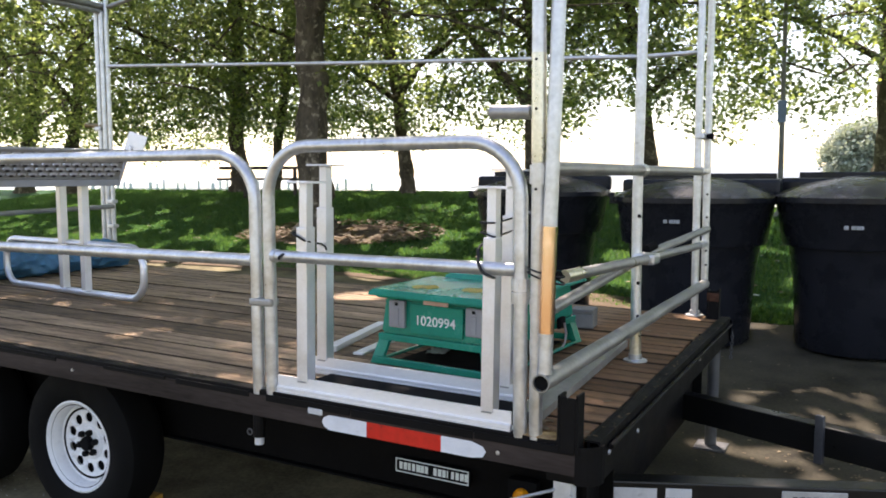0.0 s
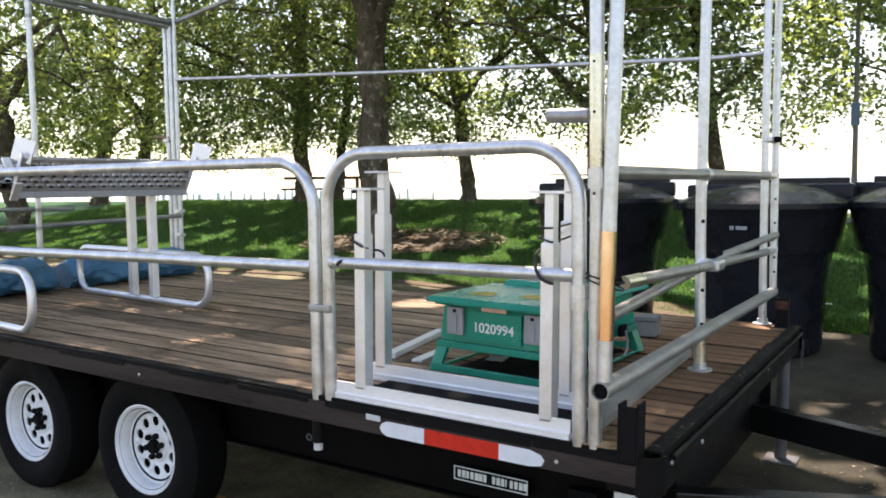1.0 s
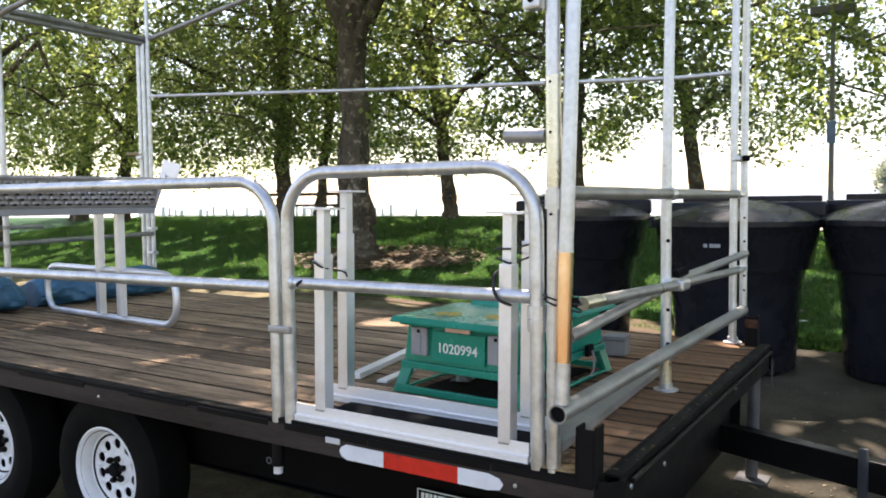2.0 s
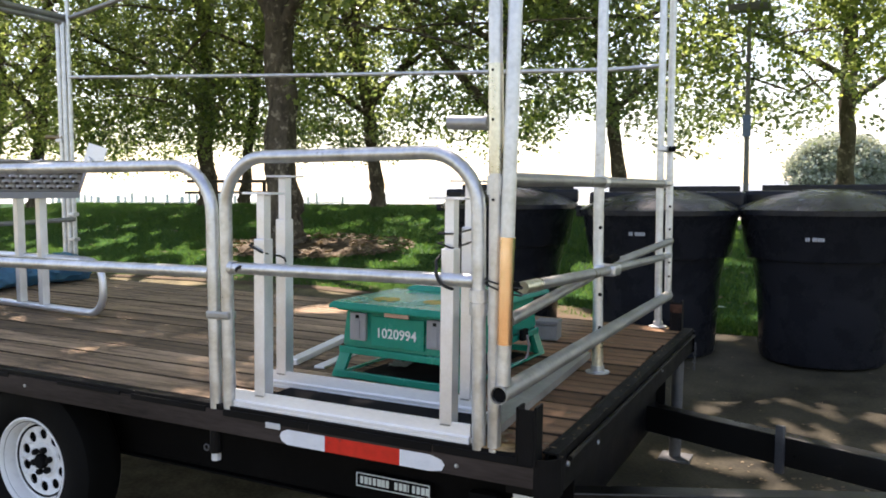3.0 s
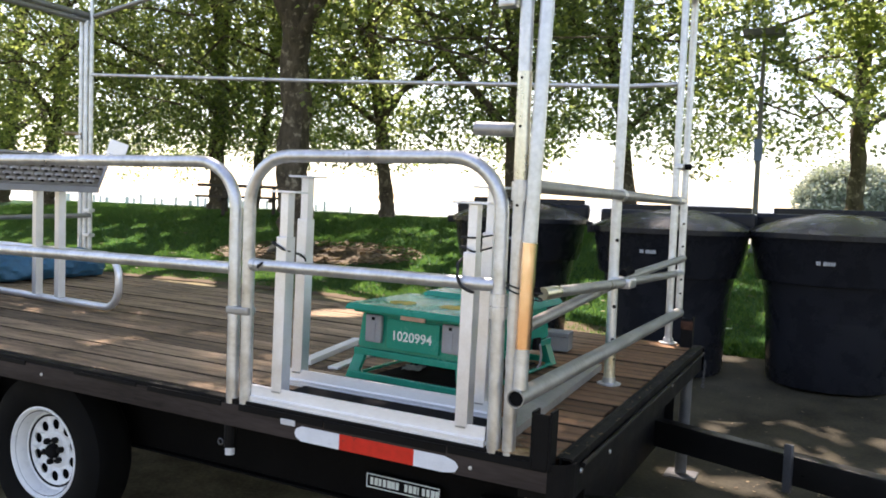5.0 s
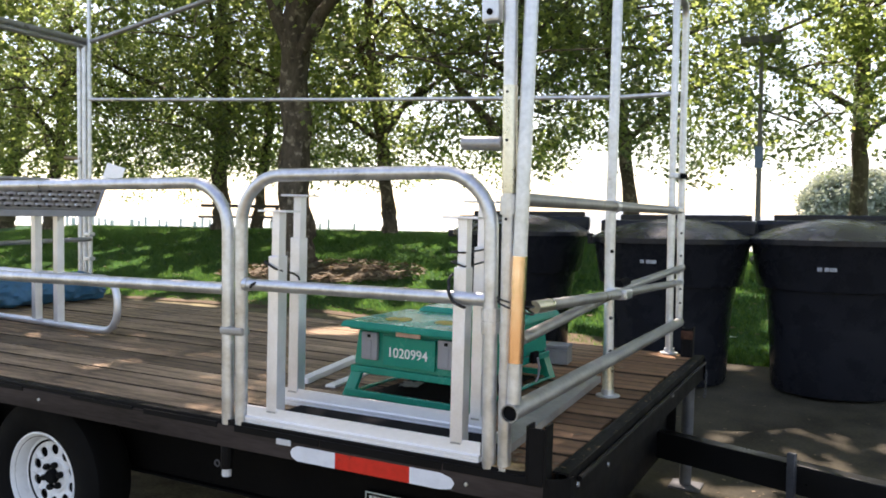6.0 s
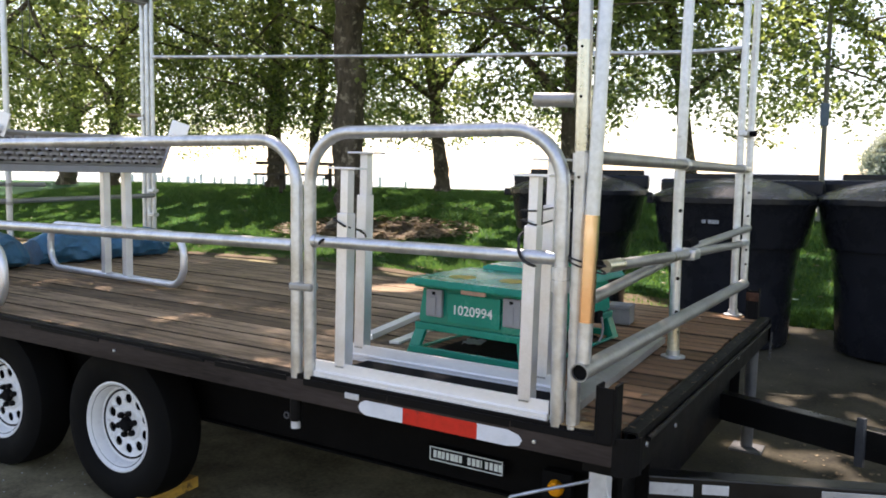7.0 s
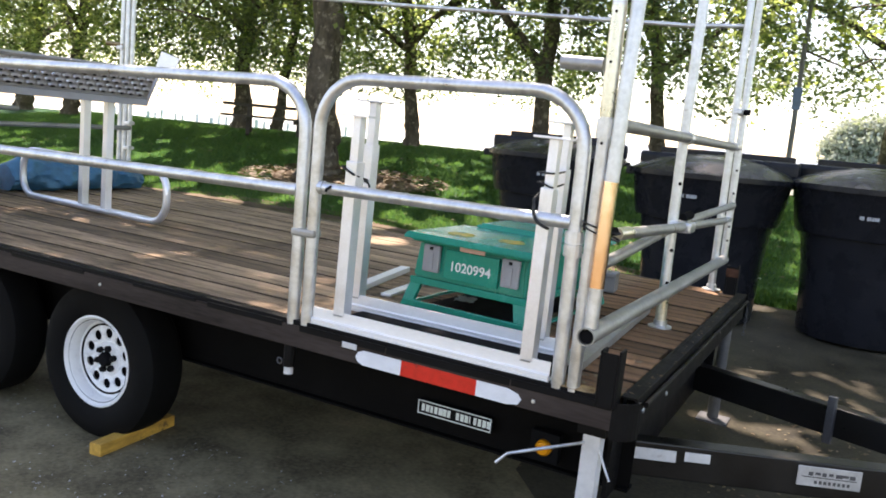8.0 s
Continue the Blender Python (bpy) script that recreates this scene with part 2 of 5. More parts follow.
WATER = material("water", (0.10, 0.13, 0.15), 0.14, 0.0, 0.1, 0.3, 2, 0.3)
# distance haze mixed into the colours of far hills and bushes
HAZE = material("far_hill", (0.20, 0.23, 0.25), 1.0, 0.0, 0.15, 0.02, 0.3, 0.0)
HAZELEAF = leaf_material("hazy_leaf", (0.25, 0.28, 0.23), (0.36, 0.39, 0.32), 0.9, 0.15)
BLUEGREY = material("notice_paint", (0.10, 0.16, 0.25), 0.5)
STEEL = material("dull_steel", (0.10, 0.10, 0.102), 0.5, 0.4, 0.3, 10, 60, 0.2)
CASEGREY = material("grey_case_paint", (0.20, 0.20, 0.195), 0.5, 0.0, 0.2, 12, 70, 0.1)
PALE = material("pale_paint", (0.60, 0.61, 0.63), 0.7)
FADED = material("faded_white_paint", (0.40, 0.41, 0.43), 0.7, 0.0, 0.3, 40, 200, 0.0)
OLDWOOD = material("weathered_timber", (0.07, 0.058, 0.048), 0.85, 0.0, 0.3, 4, 40, 0.5)
TREAD = material("dull_tread", (0.36, 0.35, 0.335), 0.5, 0.4, 0.2, 10, 140, 0.1)
TANCRUST = material("tan_crust", (0.24, 0.125, 0.045), 0.9, 0.0, 0.5, 25, 120, 1.0, tint=(0.36, 0.24, 0.12), spec=0.1)
# grey lifted for the bloom and haze over the distant lamp post
LAMPGREY = material("haze_grey_paint", (0.15, 0.148, 0.14), 0.6, 0.0, 0.2, 6, 50, 0.1)
RUSTY = material("dark_rust", (0.045, 0.020, 0.012), 0.85, 0.0, 0.5, 30, 120, 0.6, tint=(0.09, 0.045, 0.03), spec=0.1)
CORD = material("black_cord", (0.012, 0.012, 0.012), 0.7)
STICKER = material("yellow_sticker", (0.50, 0.36, 0.07), 0.5, 0.0, 0.3, 20, 80, 0.1, rust=(0.05, 0.2, 0.1), rust_amount=0.6, rust_scale=25)
TAG = material("tag_plate", (0.58, 0.38, 0.28), 0.5, 0.0, 0.2, 40, 200, 0.0)
INK = material("white_ink", (0.75, 0.80, 0.76), 0.6)


# ---- mesh helpers ----
def mesh_object(name, bm, mat, smooth=False):
    me = bpy.data.meshes.new(name)
    bm.normal_update()
    bm.to_mesh(me)
    bm.free()
    if smooth:
        me.polygons.foreach_set("use_smooth", [True] * len(me.polygons))
        me.set_sharp_from_angle(angle=radians(40))
    me.materials.append(mat)
    return new(name, me)


def part(name, bm, mat, parent, label="", smooth=False):
    ob = mesh_object(name, bm, mat, smooth)
    ob.parent = parent
    if label:
        tagged(ob, label)
    return ob


def thing(name, label, category, at=None, group="", kind=""):
    ob = new(name)
    ob.empty_display_size = 0.1
    if at is not None:
        ob.matrix_basis = at
    return tagged(ob, label, category, group, kind)


def add_box(bm, x0, x1, y0, y1, z0, z1, bevel=0.0, m=None):
    r = bmesh.ops.create_cube(bm, size=1)
    vs = r["verts"]
    for v in vs:
        v.co = Vector((x0 + (x1 - x0) * (v.co.x + 0.5), y0 + (y1 - y0) * (v.co.y + 0.5), z0 + (z1 - z0) * (v.co.z + 0.5)))
    if bevel:
        es = list({e for v in vs for e in v.link_edges})
        r = bmesh.ops.bevel(bm, geom=es, offset=bevel, segments=2, affect="EDGES", profile=0.6)
        vs = list({v for v in r["verts"]} | {v for v in vs if v.is_valid})
    if m is not None:
        bmesh.ops.transform(bm, matrix=m, verts=vs)
    return vs


def boxm(x0, x1, y0, y1, z0, z1, bevel=0.0, m=None):
    bm = bmesh.new()
    add_box(bm, x0, x1, y0, y1, z0, z1, bevel, m)
    return bm


def add_tube(bm, pts, r, segs=14, cap=True, hollow=0.0):
    """A tube swept along pts; r is a number or one radius for each point."""
    pts = [Vector(p) for p in pts]
    rs = r if isinstance(r, (list, tuple)) else [r] * len(pts)
    up = None
    rings = []
    for i, p in enumerate(pts):
        d = (pts[min(i + 1, len(pts) - 1)] - pts[max(i - 1, 0)]).normalized()
        if up is None:
            up = d.orthogonal().normalized()
        up = (up - d * up.dot(d)).normalized()
        side = d.cross(up)
        rings.append([bm.verts.new(p + (up * math.cos(a) + side * math.sin(a)) * rs[i]) for a in (2 * math.pi * k / segs for k in range(segs))])
    for a, b in zip(rings, rings[1:]):
        for k in range(segs):
            bm.faces.new((a[k], a[(k + 1) % segs], b[(k + 1) % segs], b[k]))
    if cap:
        bm.faces.new(rings[0][::-1])
        bm.faces.new(rings[-1])
    return rings


def tubem(pts, r, segs=14, cap=True):
    bm = bmesh.new()
    add_tube(bm, pts, r, segs, cap)
    return bm


def arc(c, u, v, r, a0, a1, n=8):
    c, u, v = Vector(c), Vector(u), Vector(v)
    return [c + u * (r * math.cos(radians(a0 + (a1 - a0) * i / n))) + v * (r * math.sin(radians(a0 + (a1 - a0) * i / n))) for i in range(n + 1)]


def add_lathe(bm, profile, segs=40, m=None, closed=False):
    """Turns (r, z) points round the z axis."""
    rings = [[bm.verts.new((r * math.cos(2 * math.pi * k / segs), r * math.sin(2 * math.pi * k / segs), z)) for k in range(segs)] for r, z in profile]
    pairs = list(zip(rings, rings[1:])) + ([(rings[-1], rings[0])] if closed else [])
    for a, b in pairs:
        for k in range(segs):
            bm.faces.new((a[k], a[(k + 1) % segs], b[(k + 1) % segs], b[k]))
    if not closed:
        if profile[0][0] > 1e-4:
            bm.faces.new(rings[0][::-1])
        if profile[-1][0] > 1e-4:
            bm.faces.new(rings[-1])
    vs = [v for q in rings for v in q]
    if m is not None:
        bmesh.ops.transform(bm, matrix=m, verts=vs)
    bmesh.ops.remove_doubles(bm, verts=vs, dist=1e-5)
    return bm


def lathem(profile, segs=40, m=None, closed=False):
    return add_lathe(bmesh.new(), profile, segs, m, closed)


def from_arrays(name, verts, faces, mat):
    me = bpy.data.meshes.new(name)
    me.from_pydata(verts, [], faces)
    me.materials.append(mat)
    return new(name, me)


# ---- ground ----
LEVELS = [(-60, -0.02), (2, -0.02), (4.8, 0.165), (6.2, 0.26), (9, 0.53), (12, 0.90), (14, 1.10), (15.5, 1.18), (17, 1.15), (22, 0.75), (30, 0.4), (45, -0.4), (60, -2.5), (2500, -3.0)]
LY, LZ = [k[0] for k in LEVELS], [k[1] for k in LEVELS]


def ground_z(x, y):
    z = sum(float(np.interp(y + d, LY, LZ)) for d in (-0.8, -0.4, 0, 0.4, 0.8)) / 5
    if 6 < y < 20:
        z += 0.03 * noise.noise(Vector((x * 0.25, y * 0.25, 0)))
    return z


def sheet(xs, ys, lift=0.0):
    vs = [(x, y, ground_z(x, y) + lift) for y in ys for x in xs]
    w = len(xs)
    fs = [(j * w + i, j * w + i + 1, (j + 1) * w + i + 1, (j + 1) * w + i) for j in range(len(ys) - 1) for i in range(w - 1)]
    return vs, fs


gx = [-1800, -800, -400, -200, -100, -60, *np.arange(-40, 24, 0.8).tolist(), 30, 60, 100, 200, 400, 800, 1800]
gy = [-900, -300, -100, -50, -20, -8, 0, *np.arange(2, 24, 0.5).tolist(), 26, 30, 35, 40, 45, 50, 60, 90, 200, 600, 2400]
ground = from_arrays("ground", *sheet(gx, gy), LAWN)
tagged(ground, "shaded green lawn rising to a low crest", "lawn", kind="structure")
ax = np.arange(-40, 24.1, 0.5).tolist()


def edge_y(x):
    return 5.55 + 0.95 * min(1, max(0, (-x - 0.5) / 4.5)) + 0.05 * noise.noise(Vector((x * 1.3, 0, 3)))


rows = [-40, -20, -10, -5, -2, 0, 1, 2, 2.5, 3, 3.5, 4, 4.5, 5]
av, af = [], []
for x in ax:
    e = edge_y(x)
    for y in rows + [e - 0.02]:
        av.append((x, y, ground_z(x, y) + 0.03))
    av.append((x, e, ground_z(x, e) - 0.03))
w = len(rows) + 2
for i in range(len(ax) - 1):
    for j in range(w - 1):
        af.append((i * w + j, (i + 1) * w + j, (i + 1) * w + j + 1, i * w + j + 1))
road = from_arrays("pavement", av, af, ASPHALT)
tagged(road, "grey worn asphalt car park under the trailer", "pavement", kind="structure")
G0 = 0.01            # height of the asphalt by the trailer
water = from_arrays("water", [(-1800, 52, -1.0), (1800, 52, -1.0), (1800, 2400, -1.0), (-1800, 2400, -1.0)], [(0, 1, 2, 3)], WATER)
tagged(water, "pale glittering water beyond the park", "water", kind="structure")

# dark sheet over the asphalt by the tongue: its shade put into colour
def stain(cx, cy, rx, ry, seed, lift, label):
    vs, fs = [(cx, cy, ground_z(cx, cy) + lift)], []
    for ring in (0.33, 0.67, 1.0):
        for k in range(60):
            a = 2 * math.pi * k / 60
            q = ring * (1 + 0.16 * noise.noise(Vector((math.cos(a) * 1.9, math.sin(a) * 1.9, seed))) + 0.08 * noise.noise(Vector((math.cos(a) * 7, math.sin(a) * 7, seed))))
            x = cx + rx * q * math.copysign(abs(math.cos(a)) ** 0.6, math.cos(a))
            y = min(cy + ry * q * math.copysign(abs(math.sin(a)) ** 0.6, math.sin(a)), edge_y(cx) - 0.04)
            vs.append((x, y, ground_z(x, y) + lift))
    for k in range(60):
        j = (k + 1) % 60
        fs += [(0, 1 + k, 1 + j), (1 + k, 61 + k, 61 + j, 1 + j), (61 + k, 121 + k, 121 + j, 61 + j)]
    return tagged(from_arrays("stain", vs, fs, SHADEASPHALT), label, "stain", kind="structure")


stain(2.75, 2.4, 3.6, 3.6, 9, 0.034, "dark sheet for shade on the asphalt under the tongue")

# ---- trailer ----
SLOPE = 0.018
DECK = 0.79


def deck_z(x):
    return DECK + 0.01 - SLOPE * x


trailer = thing("trailer", "black steel flatbed trailer with weathered plank deck", "trailer", pose(0, 0, DECK, 0, math.degrees(math.atan(SLOPE)), 0))
XR, XF, YN, YF = -4.78, 0.19, -0.022, 2.47


def extrude_x(profile, length):
    """A closed (y, z) outline drawn out along x."""
    bm = bmesh.new()
    a = [bm.verts.new((0, y, z)) for y, z in profile]
    b = [bm.verts.new((length, y, z)) for y, z in profile]
    bm.faces.new(a)
    bm.faces.new(b[::-1])
    for k in range(len(a)):
        bm.faces.new((a[k], b[k], b[(k + 1) % len(a)], a[(k + 1) % len(a)]))
    bmesh.ops.recalc_face_normals(bm, faces=bm.faces)
    return bm


def channel(length, depth, flange, t=0.006):
    """A C channel along x, open towards +y."""
    return extrude_x([(0, 0), (flange, 0), (flange, -t), (t, -t), (t, -depth + t), (flange, -depth + t), (flange, -depth), (0, -depth)], length)


def placed(bm, m):
    bmesh.ops.transform(bm, matrix=m, verts=bm.verts)
    return bm


part("side_beam", placed(channel(XF - XR - 0.06, 0.0785, 0.05), pose(XR, YN, -0.0095)), DUSTY, trailer)
part("side_beam", placed(channel(XF - XR - 0.06, 0.088, 0.05), pose(XF - 0.06, YF, 0, 0, 0, 180)), BLACK, trailer)
bm = placed(channel(YF - YN - 0.1, 0.13, 0.05), pose(XF, YN + 0.05, 0.012, 0, 0, 90))
part("front_beam", bm, BLACK, trailer)
part("front_lip", boxm(XF - 0.045, XF - 0.034, YN + 0.06, YF - 0.06, -0.02, 0.013, 0.003), BLACK, trailer)
part("front_angle", boxm(XF - 0.0335, XF - 0.008, YN + 0.06, YF - 0.06, -0.022, -0.012, 0.003), BLACK, trailer)
part("front_rail", tubem([(XF + 0.012, YN + 0.12, -0.02), (XF + 0.012, YF - 0.1, -0.02)], 0.009, 8), BLACK, trailer)
for y0, y1 in ((YN, YN + 0.06), (YF, YF - 0.06)):
    s = 1 if y1 > y0 else -1
    c = (XF - 0.06, y0 + s * 0.07, 0)
    bm = bmesh.new()
    pts = arc(c, (1, 0, 0), (0, -s, 0), 0.07, 0, 90, 6)
    prev = None
    for p in pts:
        col = [bm.verts.new(Vector(p) + Vector((0, 0, z))) for z in (0.0, -0.115)]
        d = (Vector(p) - Vector(c)).normalized() * -0.008
        col += [bm.verts.new(Vector(p) + d + Vector((0, 0, z))) for z in (-0.115, 0.0)]
        if prev:
            for k in range(4):
                bm.faces.new((prev[k], prev[(k + 1) % 4], col[(k + 1) % 4], col[k]))
        prev = col
    bmesh.ops.recalc_face_normals(bm, faces=bm.faces)
    part("corner", bm, BLACK, trailer)
part("rear_beam", placed(channel(YF - YN, 0.13, 0.05), pose(XR, YF, 0, 0, 0, -90)), BLACK, trailer)
for y in (0.395, 2.0):
    bm = placed(extrude_x([(0, -0.13), (0.07, -0.13), (0.07, -0.139), (0.04, -0.139), (0.04, -0.431), (0.07, -0.431), (0.07, -0.44), (0, -0.44), (0, -0.431), (0.03, -0.431), (0.03, -0.139), (0, -0.139)],
                          0.02 - XR), pose(XR + 0.1, y, 0))
    part("main_rail", bm, UNDER, trailer)
for i in range(11):
    x = XR + 0.25 + i * 0.46
    part("cross_member", boxm(x, x + 0.05, YN + 0.06, YF - 0.06, -0.082, -0.045), BLACK, trailer)
part("front_skirt", boxm(0.06, 0.075, YN + 0.3, YF - 0.3, -0.44, -0.14), BLACK, trailer)
for x in (-2.29, -3.23):
    part("axle", tubem([(x, 0.3, -0.47), (x, 2.15, -0.47)], 0.04, 12), BLACK, trailer)

BOARDS = 13
bw = (YF - YN - 0.09) / BOARDS
boards = []
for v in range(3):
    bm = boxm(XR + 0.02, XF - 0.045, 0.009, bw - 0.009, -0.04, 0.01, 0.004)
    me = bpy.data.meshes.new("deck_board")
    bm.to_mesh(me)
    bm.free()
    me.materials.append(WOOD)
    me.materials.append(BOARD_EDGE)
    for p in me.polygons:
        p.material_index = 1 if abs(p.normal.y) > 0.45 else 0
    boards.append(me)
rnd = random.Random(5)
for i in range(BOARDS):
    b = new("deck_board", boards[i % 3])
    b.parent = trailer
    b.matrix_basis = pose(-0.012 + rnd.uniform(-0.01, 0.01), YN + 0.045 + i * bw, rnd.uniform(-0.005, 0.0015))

part("edge_angle", boxm(XR, XF - 0.06, YN + 0.005, YN + 0.046, -0.0276, 0.009, 0.003), BLACK, trailer)

# ragged lengths of black strip over the beam's upper edge
for x0, x1, low in ((-3.55, -3.02, -0.016), (-2.62, -2.15, -0.021), (-1.86, -1.52, -0.017), (-1.46, -1.10, -0.023), (-1.02, -0.66, -0.027), (-0.655, -0.2, -0.029), (-0.195, 0.128, -0.026)):
    part("edge_strip", boxm(x0, x1, YN - 0.003, YN + 0.003, low, -0.003, 0.001), BLACK, trailer)

# reflector strip on the side beam
for x0, x1, mt, lb in ((-0.775, -0.593, WHITE, "white reflective tape"), (-0.593, -0.312, RED, "red reflective tape"), (-0.312, -0.155, WHITE, "white reflective tape")):
    bm = bmesh.new()
    h = 0.026
    zc = -0.063
    pts = [(x0, -h), (x1, -h), (x1, h), (x0, h)]
    if mt is WHITE:
        s = 1 if x0 < -0.7 else -1
        if s == 1:
            pts = [(x1, h), (x0 + 0.03, h), (x0 + 0.008, h * 0.6), (x0, 0), (x0 + 0.008, -h * 0.6), (x0 + 0.03, -h), (x1, -h)][::-1]
        else:
            pts = [(x0, -h), (x1 - 0.05, -h), (x1 - 0.01, -h * 0.7), (x1, 0), (x1 - 0.012, h * 0.6), (x1 - 0.05, h), (x0, h)]
    f = bm.faces.new([bm.verts.new((x, YN - 0.0012, zc + z)) for x, z in pts])
    r = bmesh.ops.extrude_face_region(bm, geom=[f])
    bmesh.ops.translate(bm, verts=[v for v in r["geom"] if isinstance(v, bmesh.types.BMVert)], vec=(0, 0.0011, 0))
    bmesh.ops.recalc_face_normals(bm, faces=bm.faces)
    part("reflector", bm, mt, trailer, lb)

# maker's plate on the main rail: pale border and bars
plate = part("name_plate", boxm(-0.725, -0.405, 0.382, 0.394, -0.364, -0.304, 0.004), DARK, trailer, "black plate with a pale border and bars")
bm = bmesh.new()
for b in ((-0.722, -0.408, -0.311, -0.307), (-0.722, -0.408, -0.361, -0.357), (-0.722, -0.718, -0.3565, -0.3115), (-0.412, -0.408, -0.3565, -0.3115)):
    add_box(bm, b[0], b[1], 0.3805, 0.3818, b[2], b[3])
part("border", bm, INK, plate)
bm = bmesh.new()
x = -0.705
for k, wd in enumerate((13, 15, 12, 13, 17, 15, 13, 0, 13, 15, 14, 5, 12, 13, 15, 14)):
    if wd:
        add_box(bm, x, x + wd * 0.001, 0.3805, 0.3818, -0.348, -0.320)
    x += 0.0187
tagged(part("print", bm, INK, plate), kind="stuff")

# small fixings under the beam
bm = tubem([(-1.072, 0.0, -0.088), (-1.072, 0.0, -0.172)], 0.022, 12)
part("stake_pin", bm, BLACK, trailer)
part("pin_end", tubem([(-1.072, 0.0, -0.173), (-1.072, 0.0, -0.200)], 0.017, 10), JACKWHITE, trailer, "grey metal pin end")
part("pin_ring", tubem(arc((-1.108, -0.01, -0.158), (1, 0, 0), (0, 0, 1), 0.011, 0, 350, 14), 0.0028, 6), STEEL, trailer)
for x, z in ((-0.80, -0.035), (-0.115, -0.058), (-2.05, -0.045)):
    part("bolt", lathem([(0, 0.005), (0.006, 0.004), (0.007, 0)], 8, pose(x, YN, z, 90)), GALV, trailer)
part("light_bracket", boxm(-0.832, -0.772, YN - 0.006, YN - 0.0005, -0.042, -0.022, 0.002), JACKWHITE, trailer)

# wheels
TYRE_R, RIM_R = 0.36, 0.208


def wheel(x, y, z):
    """One road wheel, its outer face towards -y."""
    w = thing("wheel", "", "")
    w.parent = trailer
    w.matrix_basis = pose(x, y, z, 90)
    hw = 0.105
    prof = [(RIM_R - 0.006, hw * 0.82), (RIM_R + 0.012, hw * 0.98), (0.29, hw * 1.08), (0.33, hw * 0.98), (0.352, hw * 0.86), (TYRE_R - 0.003, hw * 0.7),
            (TYRE_R, hw * 0.35), (TYRE_R, -hw * 0.35), (TYRE_R - 0.003, -hw * 0.7), (0.33, -hw * 0.98), (0.28, -hw * 1.05), (RIM_R, -hw * 0.85)]
    part("tyre", lathem(prof, 56, None, True), RUBBER, w, "", True)
    part("rim", lathem([(RIM_R, hw * 0.86), (RIM_R + 0.004, hw * 0.95), (RIM_R - 0.004, hw * 0.98), (RIM_R - 0.012, hw * 0.9), (0.1925, hw * 0.86), (0.1905, hw * 0.72), (0.1885, hw * 0.86), (0.184, hw * 0.80), (0.178, hw * 0.38), (0.171, hw * 0.38), (0.166, hw * 0.36), (0.164, hw * 0.12), (0.19, -hw * 0.3), (RIM_R, -hw * 0.8)], 56, None, True), RIMWHITE, w, "white painted steel rim", True)
    bm = bmesh.new()
    n, r0, r1, rc, rh = 10, 0.080, 0.157, 0.119, 0.0235
    z0 = hw * 0.36
    for k in range(n):
        a0 = 2 * math.pi * (k + 0.5) / n
        half = math.pi / n
        c = Vector((rc * math.cos(a0), rc * math.sin(a0), 0))
        outer = []
        for i in range(8):
            outer.append((r1, a0 - half + 2 * half * i / 8))
        for i in range(4):
            outer.append((r1 + (r0 - r1) * i / 4, a0 + half))
        for i in range(8):
            outer.append((r0, a0 + half - 2 * half * i / 8))
        for i in range(4):
            outer.append((r0 + (r1 - r0) * i / 4, a0 - half))
        ov = [bm.verts.new((r * math.cos(a), r * math.sin(a), z0 + (-0.014 if r < 0.1 else 0.003 * math.sin((r - r0) / (r1 - r0) * math.pi)))) for r, a in outer]
        hv, hv2 = [], []
        for v in ov:
            d = (Vector((v.co.x, v.co.y, 0)) - c).normalized() * rh
            hv.append(bm.verts.new((c.x + d.x, c.y + d.y, z0 - 0.006)))
            hv2.append(bm.verts.new((c.x + d.x, c.y + d.y, z0 - 0.011)))
        m = len(ov)
        for i in range(m):
            j = (i + 1) % m
            bm.faces.new((ov[i], ov[j], hv[j], hv[i]))
            bm.faces.new((hv[i], hv[j], hv2[j], hv2[i]))
    bmesh.ops.remove_doubles(bm, verts=bm.verts, dist=1e-5)
    add_lathe(bm, [(0.0805, z0 - 0.014), (0.074, z0 - 0.003), (0.0, z0 - 0.003)], 40)
    bmesh.ops.recalc_face_normals(bm, faces=bm.faces)
    part("disc", bm, RIMWHITE, w, "white painted disc with round holes")
    # dark rings that put the crease shade of disc and bead into colour
    part("seam_shade_ring", lathem([(0.1565, z0 - 0.002), (0.1655, z0 - 0.002), (0.1655, z0 + 0.0035), (0.1565, z0 + 0.0035)], 48, None, True), DARK, w)
    part("bead_shade_line", lathem([(0.1885, hw * 0.80), (0.1925, hw * 0.80), (0.1925, hw * 0.853), (0.1885, hw * 0.853)], 48, None, True), STEEL, w)
    part("brake_drum", lathem([(0.0, z0 - 0.04), (0.158, z0 - 0.04), (0.158, z0 - 0.03), (0, z0 - 0.03)], 24), DARK, w)
    part("hub", lathem([(0.034, z0 - 0.002), (0.033, z0 + 0.016), (0.027, z0 + 0.026), (0, z0 + 0.029)], 20), DARK, w, "black greasy hub cap", True)
    for k in range(6):
        a = 2 * math.pi * (k + 0.25) / 6
        part("lug_nut", lathem([(0.0145, z0 - 0.002), (0.0145, z0 + 0.016), (0.010, z0 + 0.022), (0, z0 + 0.022)], 6, pose(0.052 * math.cos(a), 0.052 * math.sin(a), 0)), BLACK, w)
    return w


for x, y in ((-2.285, 0.255), (-3.209, 0.255), (-2.285, 2.2), (-3.225, 2.2)):
    w = wheel(x + 0.018, y, G0 + TYRE_R - 0.004 - DECK + SLOPE * x)
    if y > 1:
        w.matrix_basis = pose(x + 0.018, y, G0 + TYRE_R - 0.004 - DECK + SLOPE * x, -90)

